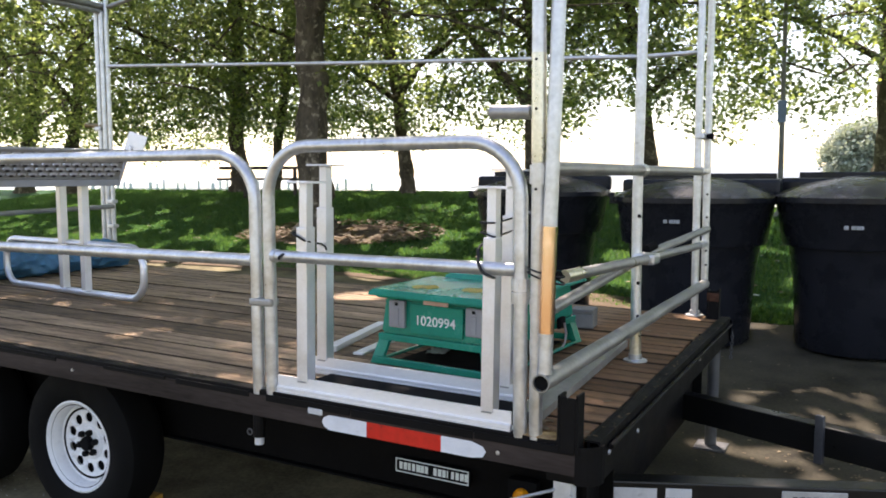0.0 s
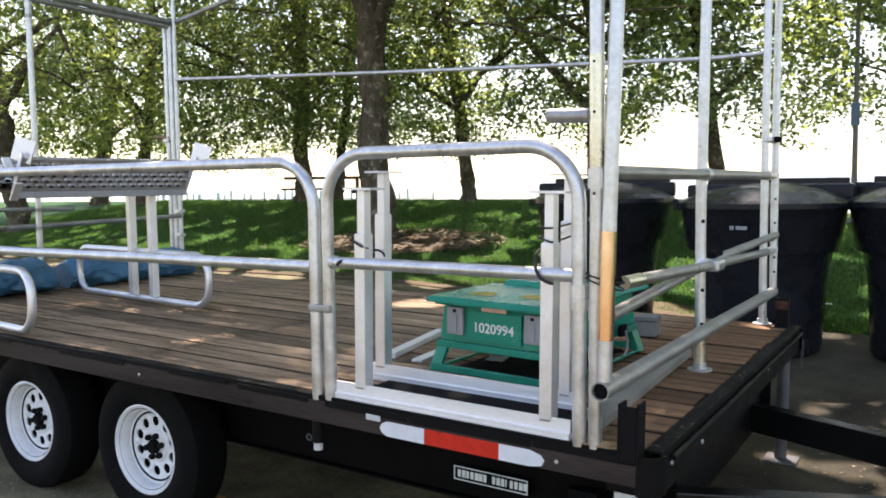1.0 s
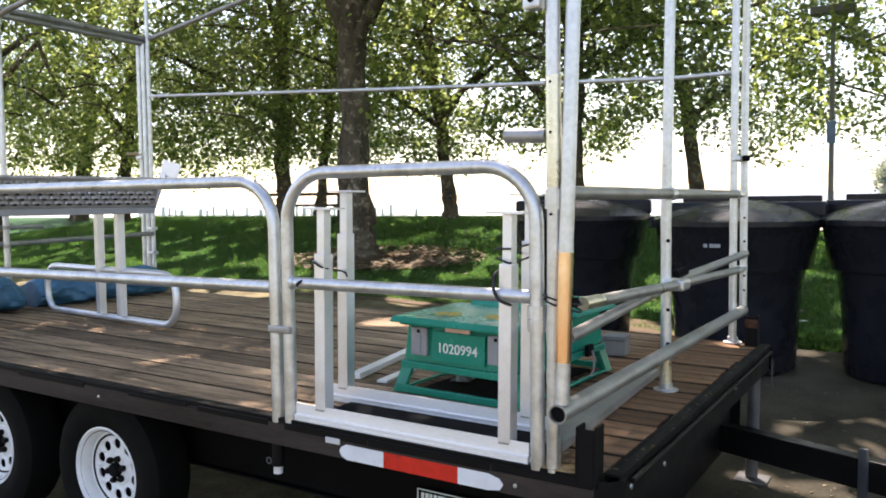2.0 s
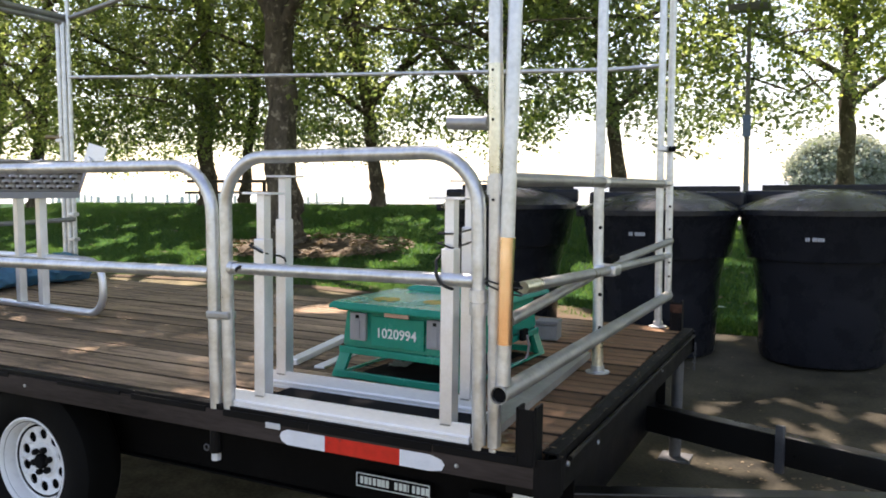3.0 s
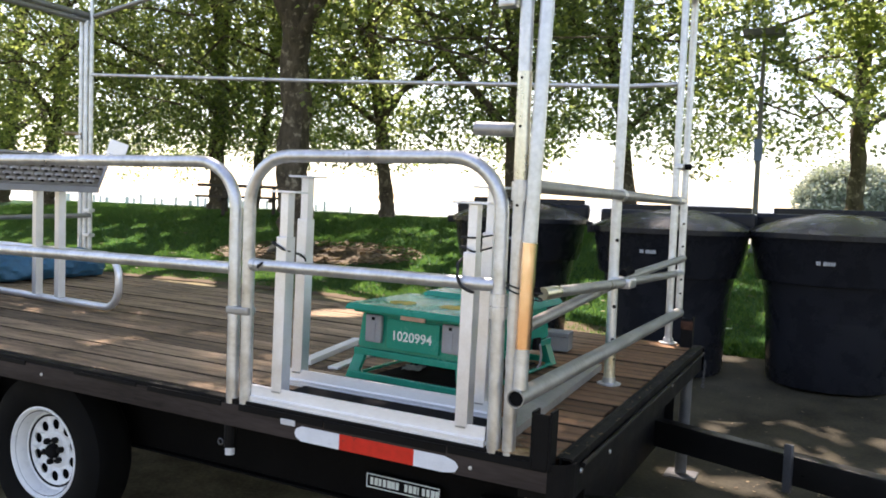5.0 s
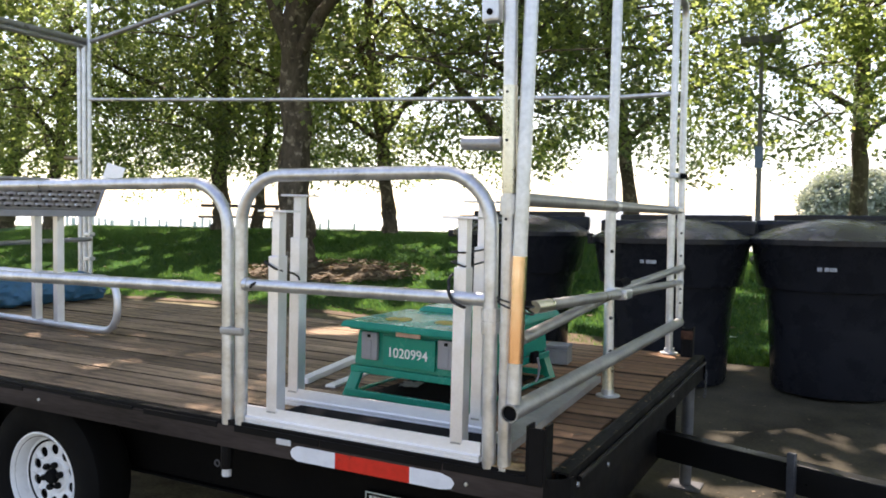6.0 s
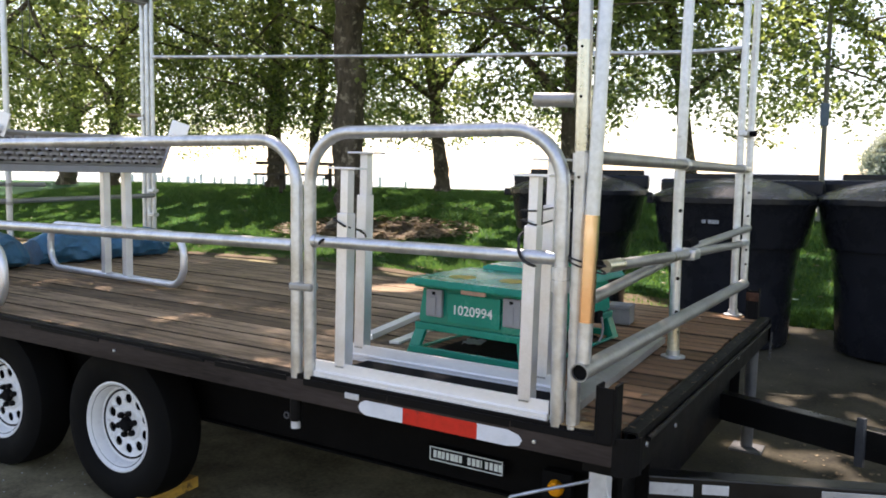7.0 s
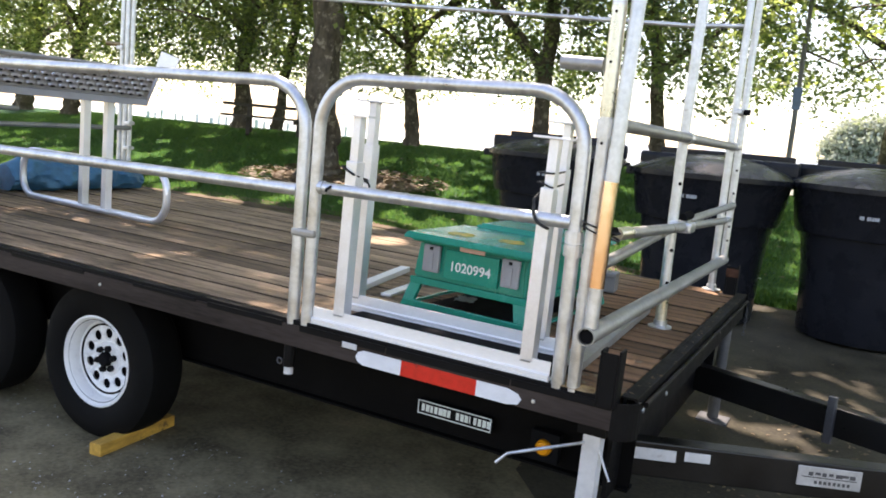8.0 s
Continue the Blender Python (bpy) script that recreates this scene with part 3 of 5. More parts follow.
# bolts and grime on the front beam
for y, z in ((0.12, -0.045), (0.42, -0.03), (0.46, -0.075), (1.02, -0.03), (1.55, -0.045), (2.1, -0.03)):
    part("bolt", lathem([(0, 0.006), (0.008, 0.005), (0.009, 0)], 8, pose(XF, y, z, 0, 90, 0)), GALV, trailer)
for y in (0.62, 1.28, 1.95):
    part("gusset", boxm(XF - 0.0335, XF - 0.0005, y - 0.004, y + 0.004, -0.0115, 0.011, 0.001), BLACK, trailer)

# tongue
for s in (-1, 1):
    a, b = Vector((0.0, 1.2 + s * 0.68, -0.29)), Vector((1.62, 1.2 + s * 0.02, -0.265))
    d = (b - a).normalized()
    m = Matrix.Translation(a) @ d.to_track_quat("X", "Z").to_matrix().to_4x4()
    L = (b - a).length
    bm = bmesh.new()
    add_box(bm, 0, L, -0.04, 0.04, -0.13, 0.0, 0.006, m)
    beam = part("tongue_beam", bm, GLOSS, trailer)
    if s < 0:
        for x0, x1, z0, z1, mt, lb in ((0.09, 0.24, -0.065, -0.022, JACKWHITE, "worn pale reflective tape"), (0.27, 0.36, -0.055, -0.02, JACKWHITE, "worn pale reflective tape")):
            part("reflector", boxm(x0, x1, -0.0425, -0.0405, z0, z1, 0, m), mt, trailer, lb)
        pl = part("maker_plate", boxm(0.665, 0.885, -0.044, -0.0405, -0.088, -0.015, 0.002, m), SILVER, trailer, "silver maker plate with dark bars")
        bm = bmesh.new()
        for k, wd_ in enumerate((16, 18, 15, 15, 24, 20, 20)):
            add_box(bm, 0.702 + 0.0235 * k, 0.702 + 0.0235 * k + wd_ * 0.001, -0.0455, -0.0445, -0.048 + 0.004 * (k % 2), -0.034, 0, m)
        add_box(bm, 0.68, 0.868, -0.0455, -0.0445, -0.055, -0.0515, 0, m)
        for k in range(8):
            add_box(bm, 0.725 + 0.016 * k, 0.735 + 0.016 * k, -0.0455, -0.0445, -0.077, -0.065, 0, m)
        tagged(part("print", bm, STEEL, pl), kind="stuff")
    else:
        part("upright_bracket", boxm(0.765, 0.80, -0.065, -0.0405, -0.16, 0.05, 0.003, m), STEEL, beam, "blue-grey steel upright")
part("coupler", boxm(1.58, 1.85, 1.14, 1.26, -0.40, -0.27, 0.02), BLACK, trailer)

# corner jacks
jack = part("corner_jack", boxm(0.018, 0.076, 0.11, 0.168, G0 - DECK + 0.02, -0.13, 0.004), JACKWHITE, trailer, "worn white steel jack leg")
part("foot", boxm(-0.03, 0.12, 0.06, 0.22, G0 - DECK + 0.003, G0 - DECK + 0.0195, 0.003), JACKWHITE, jack)
part("collar", boxm(0.0, 0.094, 0.092, 0.186, -0.16, -0.118, 0.006), BLACK, jack)
part("handle", tubem([(0.03, 0.09, -0.185), (-0.1, -0.02, -0.212), (-0.17, -0.05, -0.235), (-0.2, -0.06, -0.27)], 0.0055, 8), GALV, jack)
part("spring_clip", tubem([(0.08, 0.1, -0.2), (0.105, 0.08, -0.24), (0.13, 0.07, -0.28)], 0.004, 6), GALV, jack)
fz = ground_z(0.11, 2.5) + 0.032 - DECK
farj = part("corner_jack", tubem([(0.11, 2.44, fz + 0.02), (0.11, 2.44, -0.12)], 0.033, 14), STEEL, trailer, "grey round steel jack leg", True)
part("foot", boxm(0.03, 0.20, 2.36, 2.52, fz, fz + 0.012, 0.003), STEEL, farj)
part("marker_light", lathem([(0.03, 0.0), (0.03, 0.012), (0.022, 0.022), (0, 0.026)], 20, pose(-0.185, 0.355, -0.345, 90)), AMBER, trailer, "round amber side marker lamp", True)
part("light_plate", boxm(-0.24, -0.13, 0.3555, 0.394, -0.40, -0.29, 0.003), DARK, trailer)
# stake stubs at the front corners
for y, h in ((-0.005, 0.15), (2.36, 0.165)):
    bm = bmesh.new()
    add_box(bm, 0.0835, 0.1305, y - 0.024, y - 0.017, -0.02, h - 0.004, 0.002)
    add_box(bm, 0.075, 0.083, y - 0.024, y + 0.035, -0.02, h, 0.002)
    add_box(bm, 0.131, 0.139, y - 0.024, y + 0.035, -0.02, h + 0.006, 0.002)
    part("stake_pocket", bm, BLACK, trailer)
part("rusty_tip", boxm(0.0745, 0.1395, 2.3345, 2.3355, 0.105, 0.150, 0), RUSTY, trailer, "rust-brown worn patch on the stake pocket")
# safety chain by the far corner
bm = bmesh.new()
for k in range(8):
    c = Vector((XF + 0.02, YF - 0.09 - 0.003 * k, -0.07 - 0.018 * k))
    u = Vector((1, 0, 0)) if k % 2 else Vector((0, 1, 0))
    add_tube(bm, arc(c, u * 0.6, (0, 0, 1), 0.011, 0, 340, 10), 0.0028, 6)
part("chain", bm, STEEL, trailer, "hanging galvanised chain")

# wheel chock
chock = mesh_object("wheel_chock", boxm(-0.235, 0.235, -0.032, 0.032, 0, 0.055, 0.005), YELLOW)
chock.matrix_basis = pose(-2.115, 0.25, G0, 0, 0, 95)
tagged(chock, "yellow painted timber block wedged beside tyre", "wheel chock")


# ---- pipe frame round the deck ----
R = 0.022


def flange(x, y, z, mat=GALV):
    return lathem([(0.05, 0), (0.05, 0.006), (0.028, 0.009), (0.027, 0.03)], 20, pose(x, y, z))


gate = thing("gate", "galvanised tubular gate with rounded top corners", "gate", pose(0, 0, DECK))
x0, x1, zt, rr = -1.008, -0.052, 0.892, 0.17
pts = [(x0, 0, 0.0)] + arc((x0 + rr, 0, zt - rr), (-1, 0, 0), (0, 0, 1), rr, 0, 90) + arc((x1 - rr, 0, zt - rr), (0, 0, 1), (1, 0, 0), rr, 0, 90) + [(x1, 0, 0.0)]
part("frame", tubem(pts, R, 16), GALV, gate, "", True)
part("mid_rail", tubem([(x0 + R * 0.6, 0, 0.512), (x1 - R * 0.6, 0, 0.508)], R * 0.95, 16), GALV, gate, "", True)
for z in (0.345,):
    part("clamp", boxm(-1.090, -0.988, -0.0245, 0.0245, z - 0.015, z + 0.015, 0.009), DULLGALV, gate)
for z in (0.465, 0.425):
    part("hinge", tubem([(x1, 0, z - 0.018), (x1, 0, z + 0.018)], R * 1.3, 14), GALV, gate)
part("hinge_pin", tubem([(x1, -0.03, 0.465), (x1, 0.03, 0.465)], 0.006, 8), GALV, gate)
part("weld", tubem([(x0 + R * 0.8, 0, 0.512), (x0 + 0.035, 0, 0.512)], R * 1.1, 14), GALV, gate)

panel = thing("side_rail", "long galvanised tubular side rail with rounded ends", "railing", pose(0, 0, DECK))
x1, x0 = -1.069, -4.62
z0a, z0b = 0.015, 0.078
zt = 0.870
pts = [(x0, 0, z0b)] + arc((x0 + rr, 0, zt - rr), (-1, 0, 0), (0, 0, 1), rr, 0, 90) + arc((x1 - rr, 0, zt - rr), (0, 0, 1), (1, 0, 0), rr, 0, 90) + [(x1, 0, z0a - 0.02)]
part("frame", tubem(pts, R, 16), GALV, panel, "", True)
part("mid_rail", tubem([(x0 + R * 0.6, 0, 0.485), (x1 - R * 0.6, 0, 0.493)], R, 16), GALV, panel, "", True)
part("post", tubem([(-3.6, 0, 0.06), (-3.6, 0, 0.485)], R, 14), GALV, panel)

front = thing("front_pipe_frame", "tall galvanised scaffold pipe frame across trailer front", "pipe frame", pose(0, 0, DECK))
fp = lambda n, pts, r=0.02, m=GALV, lb="": part(n, tubem(pts, r, 14), m, front, lb, True)
post = fp("corner_post", [(-0.002, 0, 0.0), (0.008, -0.01, 0.85), (0.010, -0.03, 2.2)], 0.0205)
part("sleeve", tubem([(0.008, -0.0098, 0.826), (0.0085, -0.0145, 1.140)], 0.0222, 14), ZINC, post, "yellow zinc plated sleeve", True)
part("coupler", tubem([(0.007, -0.009, 0.764), (0.008, -0.0098, 0.820)], 0.027, 14), GALV, post)
part("socket", tubem([(-0.018, 0.0, 0.973), (-0.154, 0.015, 0.980)], 0.0215, 14), DULLGALV, post, "short dull grey stub pipe", True)
for z in (0.4, 0.28, 0.19):
    part("collar", tubem([(0.003, -0.001, z - 0.02), (0.003, -0.001, z + 0.02)], 0.0245, 12), GALV, post)
for z in (0.75, 0.98, 1.12):
    part("bolt", lathem([(0, 0.004), (0.004, 0.003), (0.0045, 0)], 8, pose(0.008, -0.0345, z, 90)), DARK, post)
part("top_clamp", boxm(-0.072, -0.018, -0.048, -0.006, 1.325, 1.43, 0.008), GALV, post)
part("clamp_bolt", lathem([(0, 0.008), (0.009, 0.006), (0.010, 0)], 10, pose(-0.045, -0.048, 1.352, 90)), DARK, post)
second = fp("brace_post", [(0.040, -0.034, 0.2105), (0.046, -0.02, 0.6), (0.090, 0.01, 2.2)], 0.021)
part("sleeve", tubem([(0.042, -0.0308, 0.330), (0.0459, -0.0203, 0.598), (0.0475, -0.0192, 0.642)], 0.0228, 18), COPPER, second, "amber coloured metal sleeve", True)
bm = bmesh.new()
ra = add_tube(bm, [(0.037, -0.062, 0.186), (0.024, 2.56, 0.168)], 0.0275, 16, cap=False)
rb = add_tube(bm, [(0.037, -0.062, 0.186), (0.0362, 0.15, 0.1850)], 0.0235, 16, cap=False)
for k in range(16):
    bm.faces.new((ra[0][k], rb[0][k], rb[0][(k + 1) % 16], ra[0][(k + 1) % 16]))
bm.faces.new(rb[1])
bm.faces.new(ra[1])
bmesh.ops.recalc_face_normals(bm, faces=bm.faces)
lowp = part("low_pipe", bm, DULLGALV, front, "", True)
# dark disc just inside the pipe end, for the shade of its bore
part("bore", tubem([(0.0369, -0.050, 0.1859), (0.0369, -0.044, 0.1859)], 0.0232, 16), DARK, lowp)
mid = fp("mid_post", [(0.0, 1.139, 0.0), (-0.002, 1.14, 0.7), (0.018, 1.142, 2.0)], 0.0215)
part("base_flange", flange(0.0, 1.139, 0.006), GALV, mid)
part("lower_sleeve", tubem([(0.0, 1.139, 0.01), (-0.0005, 1.139, 0.17)], 0.0235, 14), ZINC, mid, "yellow zinc lower sleeve", True)
for z in (0.2, 0.34, 0.62):
    part("bolt_hole", lathem([(0, 0.003), (0.008, 0.002), (0.008, 0)], 10, pose(0.012, 1.121, z, 90, 0, 20)), DARK, mid)
inner = fp("far_post", [(0.0, 2.4, 0.0), (0.0, 2.4, 1.0), (0.006, 2.405, 2.0)], 0.0205)
part("base_flange", flange(0.0, 2.4, 0.008), GALV, inner)
outer = fp("far_post", [(0.022, 2.56, 0.165), (0.022, 2.565, 1.2), (0.026, 2.57, 1.9)] + [(0.026, 2.57 - 0.09 * (1 - math.cos(a)), 1.9 + 0.09 * math.sin(a)) for a in (0.4, 0.8, 1.2, 1.57)] + [(0.03, 2.0, 1.99), (0.03, 0.1, 2.02)], 0.0205)
for z in (1.0, 0.81, 0.47, 0.40):
    part("clamp", boxm(-0.01, 0.04, 2.37, 2.59, z - 0.014, z + 0.014, 0.006), GALV, outer)
part("clamp_bolt", tubem([(0.04, 2.43, 1.0), (0.075, 2.43, 1.0)], 0.016, 10), DARK, outer)
for z in (0.28, 0.36, 0.55, 0.68):
    part("bolt_hole", lathem([(0, 0.003), (0.007, 0.002), (0.007, 0)], 10, pose(0.03, 2.54, z, 90, 0, 20)), DARK, outer)
fp("upper_rail", [(0.02, 0.02, 0.81), (0.015, 2.4, 0.808)], 0.0215, DULLGALV)
for y in (1.14, 2.4):
    part("coupler", tubem([(0.015, y - 0.03, 0.809), (0.015, y + 0.03, 0.809)], 0.027, 14), GALV, front)
part("long_rail", tubem([(0.005, 2.42, 1.458), (-0.3, 2.42, 1.455), (-2.3, 2.41, 1.552), (-4.63, 2.4, 1.683)], 0.0135, 10), GALV, front, "thin galvanised rail along far side", True)
part("rail_eye", tubem(arc((-1.05, 2.42, 1.52), (1, 0, 0), (0, 0, 1), 0.022, 0, 350, 12), 0.006, 6), GALV, front)
brace_a = fp("brace_pipe", [(0.045, 0.12, 0.480), (0.05, 1.0, 0.448), (0.04, 1.75, 0.425), (0.02, 2.4, 0.40)], 0.019, DULLGALV)
part("end_sleeve", tubem([(0.045, 0.11, 0.4803), (0.0458, 0.26, 0.4755)], 0.0205, 12), ZINC, brace_a, "yellow zinc end sleeve", True)
fp("brace_pipe", [(0.02, 0.06, 0.385), (0.0, 1.0, 0.425), (0.022, 1.3, 0.455), (0.03, 2.58, 0.482)], 0.019, DULLGALV)
part("swivel_clamp", boxm(-0.01, 0.085, 1.09, 1.2, 0.42, 0.465, 0.012), GALV, front)
part("clamp_knob", tubem([(0.03, 1.18, 0.478), (0.05, 1.24, 0.49)], 0.018, 10), DARK, front)
part("clamp_knob", tubem([(0.05, 0.0, 0.50), (0.075, -0.01, 0.50)], 0.013, 10), DARK, front)

rear = thing("rear_pipe_frame", "tall galvanised scaffold pipe frame across trailer rear", "pipe frame", pose(-4.65, 0, deck_z(-4.65)))
rp = lambda n, pts, r=0.02, lb="": part(n, tubem(pts, r, 12), DULLGALV if "rail" in n or "beam" in n else GALV, rear, lb, True)
ft = 2.935 - deck_z(-4.65)
for x, y, h, r in ((-0.10, 2.4, ft, 0.02), (-0.045, 2.4, ft - 0.03, 0.02), (0.0, 2.41, ft + 1.1, 0.017), (0.04, 1.13, ft - 0.035, 0.021), (0.0, 0.03, ft, 0.02)):
    p = rp("post", [(x, y, 0), (x, y, h)], r)
    part("base_flange", flange(x, y, 0), GALV, p)
rp("top_beam", [(-0.05, 2.45, ft + 0.015), (-0.05, 0.0, ft + 0.04)], 0.024)
rp("top_beam", [(-0.05, 2.43, ft - 0.03), (-0.05, 0.0, ft - 0.01)], 0.02)
rp("top_side_rail", [(-0.02, 2.42, ft), (4.6, 2.44, ft + 0.75)], 0.019)
rp("top_side_rail", [(0.02, 1.13, ft - 0.05), (4.6, 1.15, ft + 0.72)], 0.02)
rp("low_rail", [(0.01, 2.4, 0.46), (0.01, 1.13, 0.435), (0.01, 0.03, 0.42)], 0.018)
rp("low_rail", [(0.01, 1.42, 0.55), (0.01, 0.03, 0.565)], 0.016)
part("elbow", tubem([(0.04, 1.13, ft - 0.10), (0.04, 1.13, ft - 0.02)], 0.026, 12), GALV, rear)
for z in (ft - 0.16, 0.55, 0.42):
    part("collar", tubem([(0.04, 1.13, z - 0.012), (0.04, 1.13, z + 0.012)], 0.0245, 12), DULLGALV, rear)
sock = part("socket", tubem([(-0.085, 2.4, 1.114), (-0.265, 2.39, 1.124)], 0.019, 12), OLDZINC, rear, "short brown weathered stub pipe", True)
part("bore", tubem([(-0.2655, 2.39, 1.124), (-0.267, 2.39, 1.1241)], 0.0155, 12), DARK, sock)
for y_, l_ in ((1.315, 0.62), (1.37, 0.58)):
    part("hanging_wire", tubem([(-0.05, y_, ft - 0.03), (-0.052, y_ + 0.012, ft - 0.3), (-0.05, y_ + 0.004, ft - l_)], 0.0028, 6), STEEL, rear, "thin hanging wire")
for x, z in ((-0.11, ft - 0.96), (0.0, 0.5), (0.0, 0.3)):
    part("clamp", boxm(x - 0.03, x + 0.035, 2.37, 2.43, z - 0.014, z + 0.014, 0.006), GALV, rear)

# ---- aluminium ramp frames standing inside the gate ----
def stand(y, xl, xr, bar_x0, bar_x1, z0, tl, step_l, tr, step_r, wl, wr, label):
    """Two telescoping square legs on a ribbed bar; y is the bar's front face, wl and wr the leg widths."""
    s = thing("ramp_stand", label, "metal stand", pose(0, y, z0, 0, 1.03, 0), "aluminium stands inside the gate")
    web = [(-0.010, 0.0), (-0.010, 0.010), (-0.006, 0.0125), (-0.010, 0.015), (-0.010, 0.024), (0.0, 0.027), (0.0, 0.064), (0.006, 0.064), (0.006, 0.006), (0.05, 0.006), (0.05, 0.0)]
    part("base_bar", placed(extrude_x(web, bar_x1 - bar_x0), pose(bar_x0, 0, 0)), BARALU, s)
    for x, top, st, w in ((xl, tl, step_l, wl), (xr, tr, step_r, wr)):
        t, st = top - z0 + 0.018 * x, st - z0 + 0.018 * x
        leg = part("leg", boxm(x - w / 2, x + w / 2, -0.0035, 0.046, 0.053, st, 0.003), ALU, s)
        part("inner_leg", boxm(x - w / 2 + 0.008, x + w / 2 - 0.004, 0.003, 0.040, st, t, 0.002), ALU, leg)
        part("cap_plate", boxm(x - 0.058, x + 0.062, -0.020, 0.062, t + 0.0003, t + 0.0075, 0.001), ALU, leg)
        part("weld", boxm(x - w / 2 + 0.004, x + w / 2 - 0.004, -0.006, -0.0037, 0.050, 0.055, 0.001), DULLGALV, leg)
    return s


stand(0.0, -0.875, -0.164, -0.985, -0.082, 0.7945, 1.556, 1.405, 1.540, 1.392, 0.044, 0.042, "bright aluminium adjustable stand tied to the gate")
stand(0.28, -0.996, -0.226, -1.06, -0.15, 0.800, 1.618, 1.462, 1.594, 1.445, 0.045, 0.040, "bright aluminium adjustable stand behind another")
# black strip laid on the deck for the dark shade between the bars
shade_strip = mesh_object("bar_shade", boxm(-0.95, -0.06, 0.053, 0.278, 0, 0.006, 0.002), DARK)
shade_strip.matrix_basis = pose(0, 0, DECK + 0.0118, 0, 1.03, 0)
tagged(shade_strip, "black strip for the shade between the stand bars", "rubber mat")
bar = mesh_object("channel_bar", boxm(0, 0.62, 0, 0.05, 0, 0.026, 0.004), BARALU)
bar.matrix_basis = pose(-1.17, 0.62, DECK + 0.03, 0, 0, 101)
tagged(bar, "pale aluminium bar lying across deck boards", "metal bar")
bar = mesh_object("channel_bar", boxm(0, 0.60, 0, 0.05, 0, 0.012, 0.003), BARALU)
bar.matrix_basis = pose(-1.03, 0.62, DECK + 0.027, 0, 0, 96)
tagged(bar, "flat pale aluminium bar beside the green box", "metal bar")
bar = mesh_object("channel_bar", placed(channel(1.25, 0.028, 0.085, 0.005), pose(0, 0, 0.028)), DULLGALV)
bar.matrix_basis = pose(-0.035, 0.14, DECK + 0.011, 0, 0, 93)
tagged(bar, "dull galvanised channel lying under front pipes", "metal bar")
blk = thing("grey_case", "small grey metal case on the deck", "case", pose(-0.43, 1.74, DECK + 0.019, 0, 0, 6))
part("body", boxm(-0.05, 0.065, -0.06, 0.06, 0, 0.075, 0.006), CASEGREY, blk)
part("lid", boxm(-0.052, 0.067, -0.062, 0.062, 0.0755, 0.097, 0.006), CASEGREY, blk)

# ---- green plastic step box ----
gb = thing("step_box", "green plastic step box with grey latches and white number", "tool box", pose(-0.616, 0.935, DECK + 0.0265, 0, 1.03, -3))
bm = bmesh.new()


def frustum(bm, x0, x1, y0, y1, z0, z1, dx, dy):
    lo = [bm.verts.new(p) for p in ((x0 - dx, y0 - dy, z0), (x1 + dx, y0 - dy, z0), (x1 + dx, y1 + dy, z0), (x0 - dx, y1 + dy, z0))]
    hi = [bm.verts.new(p) for p in ((x0, y0, z1), (x1, y0, z1), (x1, y1, z1), (x0, y1, z1))]
    bm.faces.new(lo[::-1])
    bm.faces.new(hi)
    for k in range(4):
        bm.faces.new((lo[k], lo[(k + 1) % 4], hi[(k + 1) % 4], hi[k]))


W2, D2 = 0.24, 0.40
frustum(bm, -W2, W2, -D2, D2, 0.125, 0.27, 0.012, 0.012)
bmesh.ops.bevel(bm, geom=bm.edges[:], offset=0.008, segments=2, affect="EDGES")
part("body", bm, GREEN, gb)
# flared skirt: four corner legs joined by rails
for sx in (-1, 1):
    for sy in (-1, 1):
        bm = bmesh.new()
        lo = (sx * (W2 + 0.045), sy * (D2 + 0.04))
        hi = (sx * (W2 + 0.012), sy * (D2 + 0.01))
        vs = []
        for (px, py), z in ((lo, 0.0), (hi, 0.124)):
            for ax_, ay_ in ((0, 0), (-sx * 0.05, 0), (-sx * 0.05, -sy * 0.02), (-sx * 0.02, -sy * 0.02), (-sx * 0.02, -sy * 0.06), (0, -sy * 0.06)):
                vs.append(bm.verts.new((px + ax_, py + ay_, z)))
        bm.faces.new(vs[:6])
        bm.faces.new(vs[6:])
        for k in range(6):
            bm.faces.new((vs[k], vs[(k + 1) % 6], vs[6 + (k + 1) % 6], vs[6 + k]))
        bmesh.ops.recalc_face_normals(bm, faces=bm.faces)
        part("leg", bm, GREEN, gb)
part("upper_skirt", boxm(-W2 - 0.022, W2 + 0.022, -D2 - 0.02, D2 + 0.02, 0.096, 0.1245, 0.006), GREEN, gb)
for sy in (-1, 1):
    yy = sy * (D2 + 0.03)
    part("foot_rail", boxm(-W2 - 0.035, W2 + 0.035, yy - 0.012, yy + 0.008, 0.002, 0.030, 0.004), GREEN, gb)
for sx in (-1, 1):
    xx = sx * (W2 + 0.033)
    part("foot_rail", boxm(xx - 0.01, xx + 0.01, -D2 + 0.02, D2 - 0.02, 0.001, 0.012, 0.003), GREEN, gb)
lid = bmesh.new()
frustum(lid, -W2 - 0.035, W2 + 0.035, -D2 - 0.055, 0.03, 0.283, 0.308, 0.012, 0.012)
bmesh.ops.bevel(lid, geom=lid.edges[:], offset=0.005, segments=2, affect="EDGES")
lid = part("lid", lid, GREEN, gb)
lid2 = bmesh.new()
frustum(lid2, -W2 + 0.03, W2 + 0.035, 0.045, D2 + 0.03, 0.283, 0.325, 0.03, 0.03)
bmesh.ops.bevel(lid2, geom=lid2.edges[:], offset=0.008, segments=2, affect="EDGES")
part("lid", lid2, GREEN, gb)
part("lid_band", boxm(-W2 - 0.02, W2 + 0.02, -D2 - 0.03, D2 + 0.01, 0.2705, 0.2825, 0.003), GREEN, gb)
yf = -D2 - 0.0065
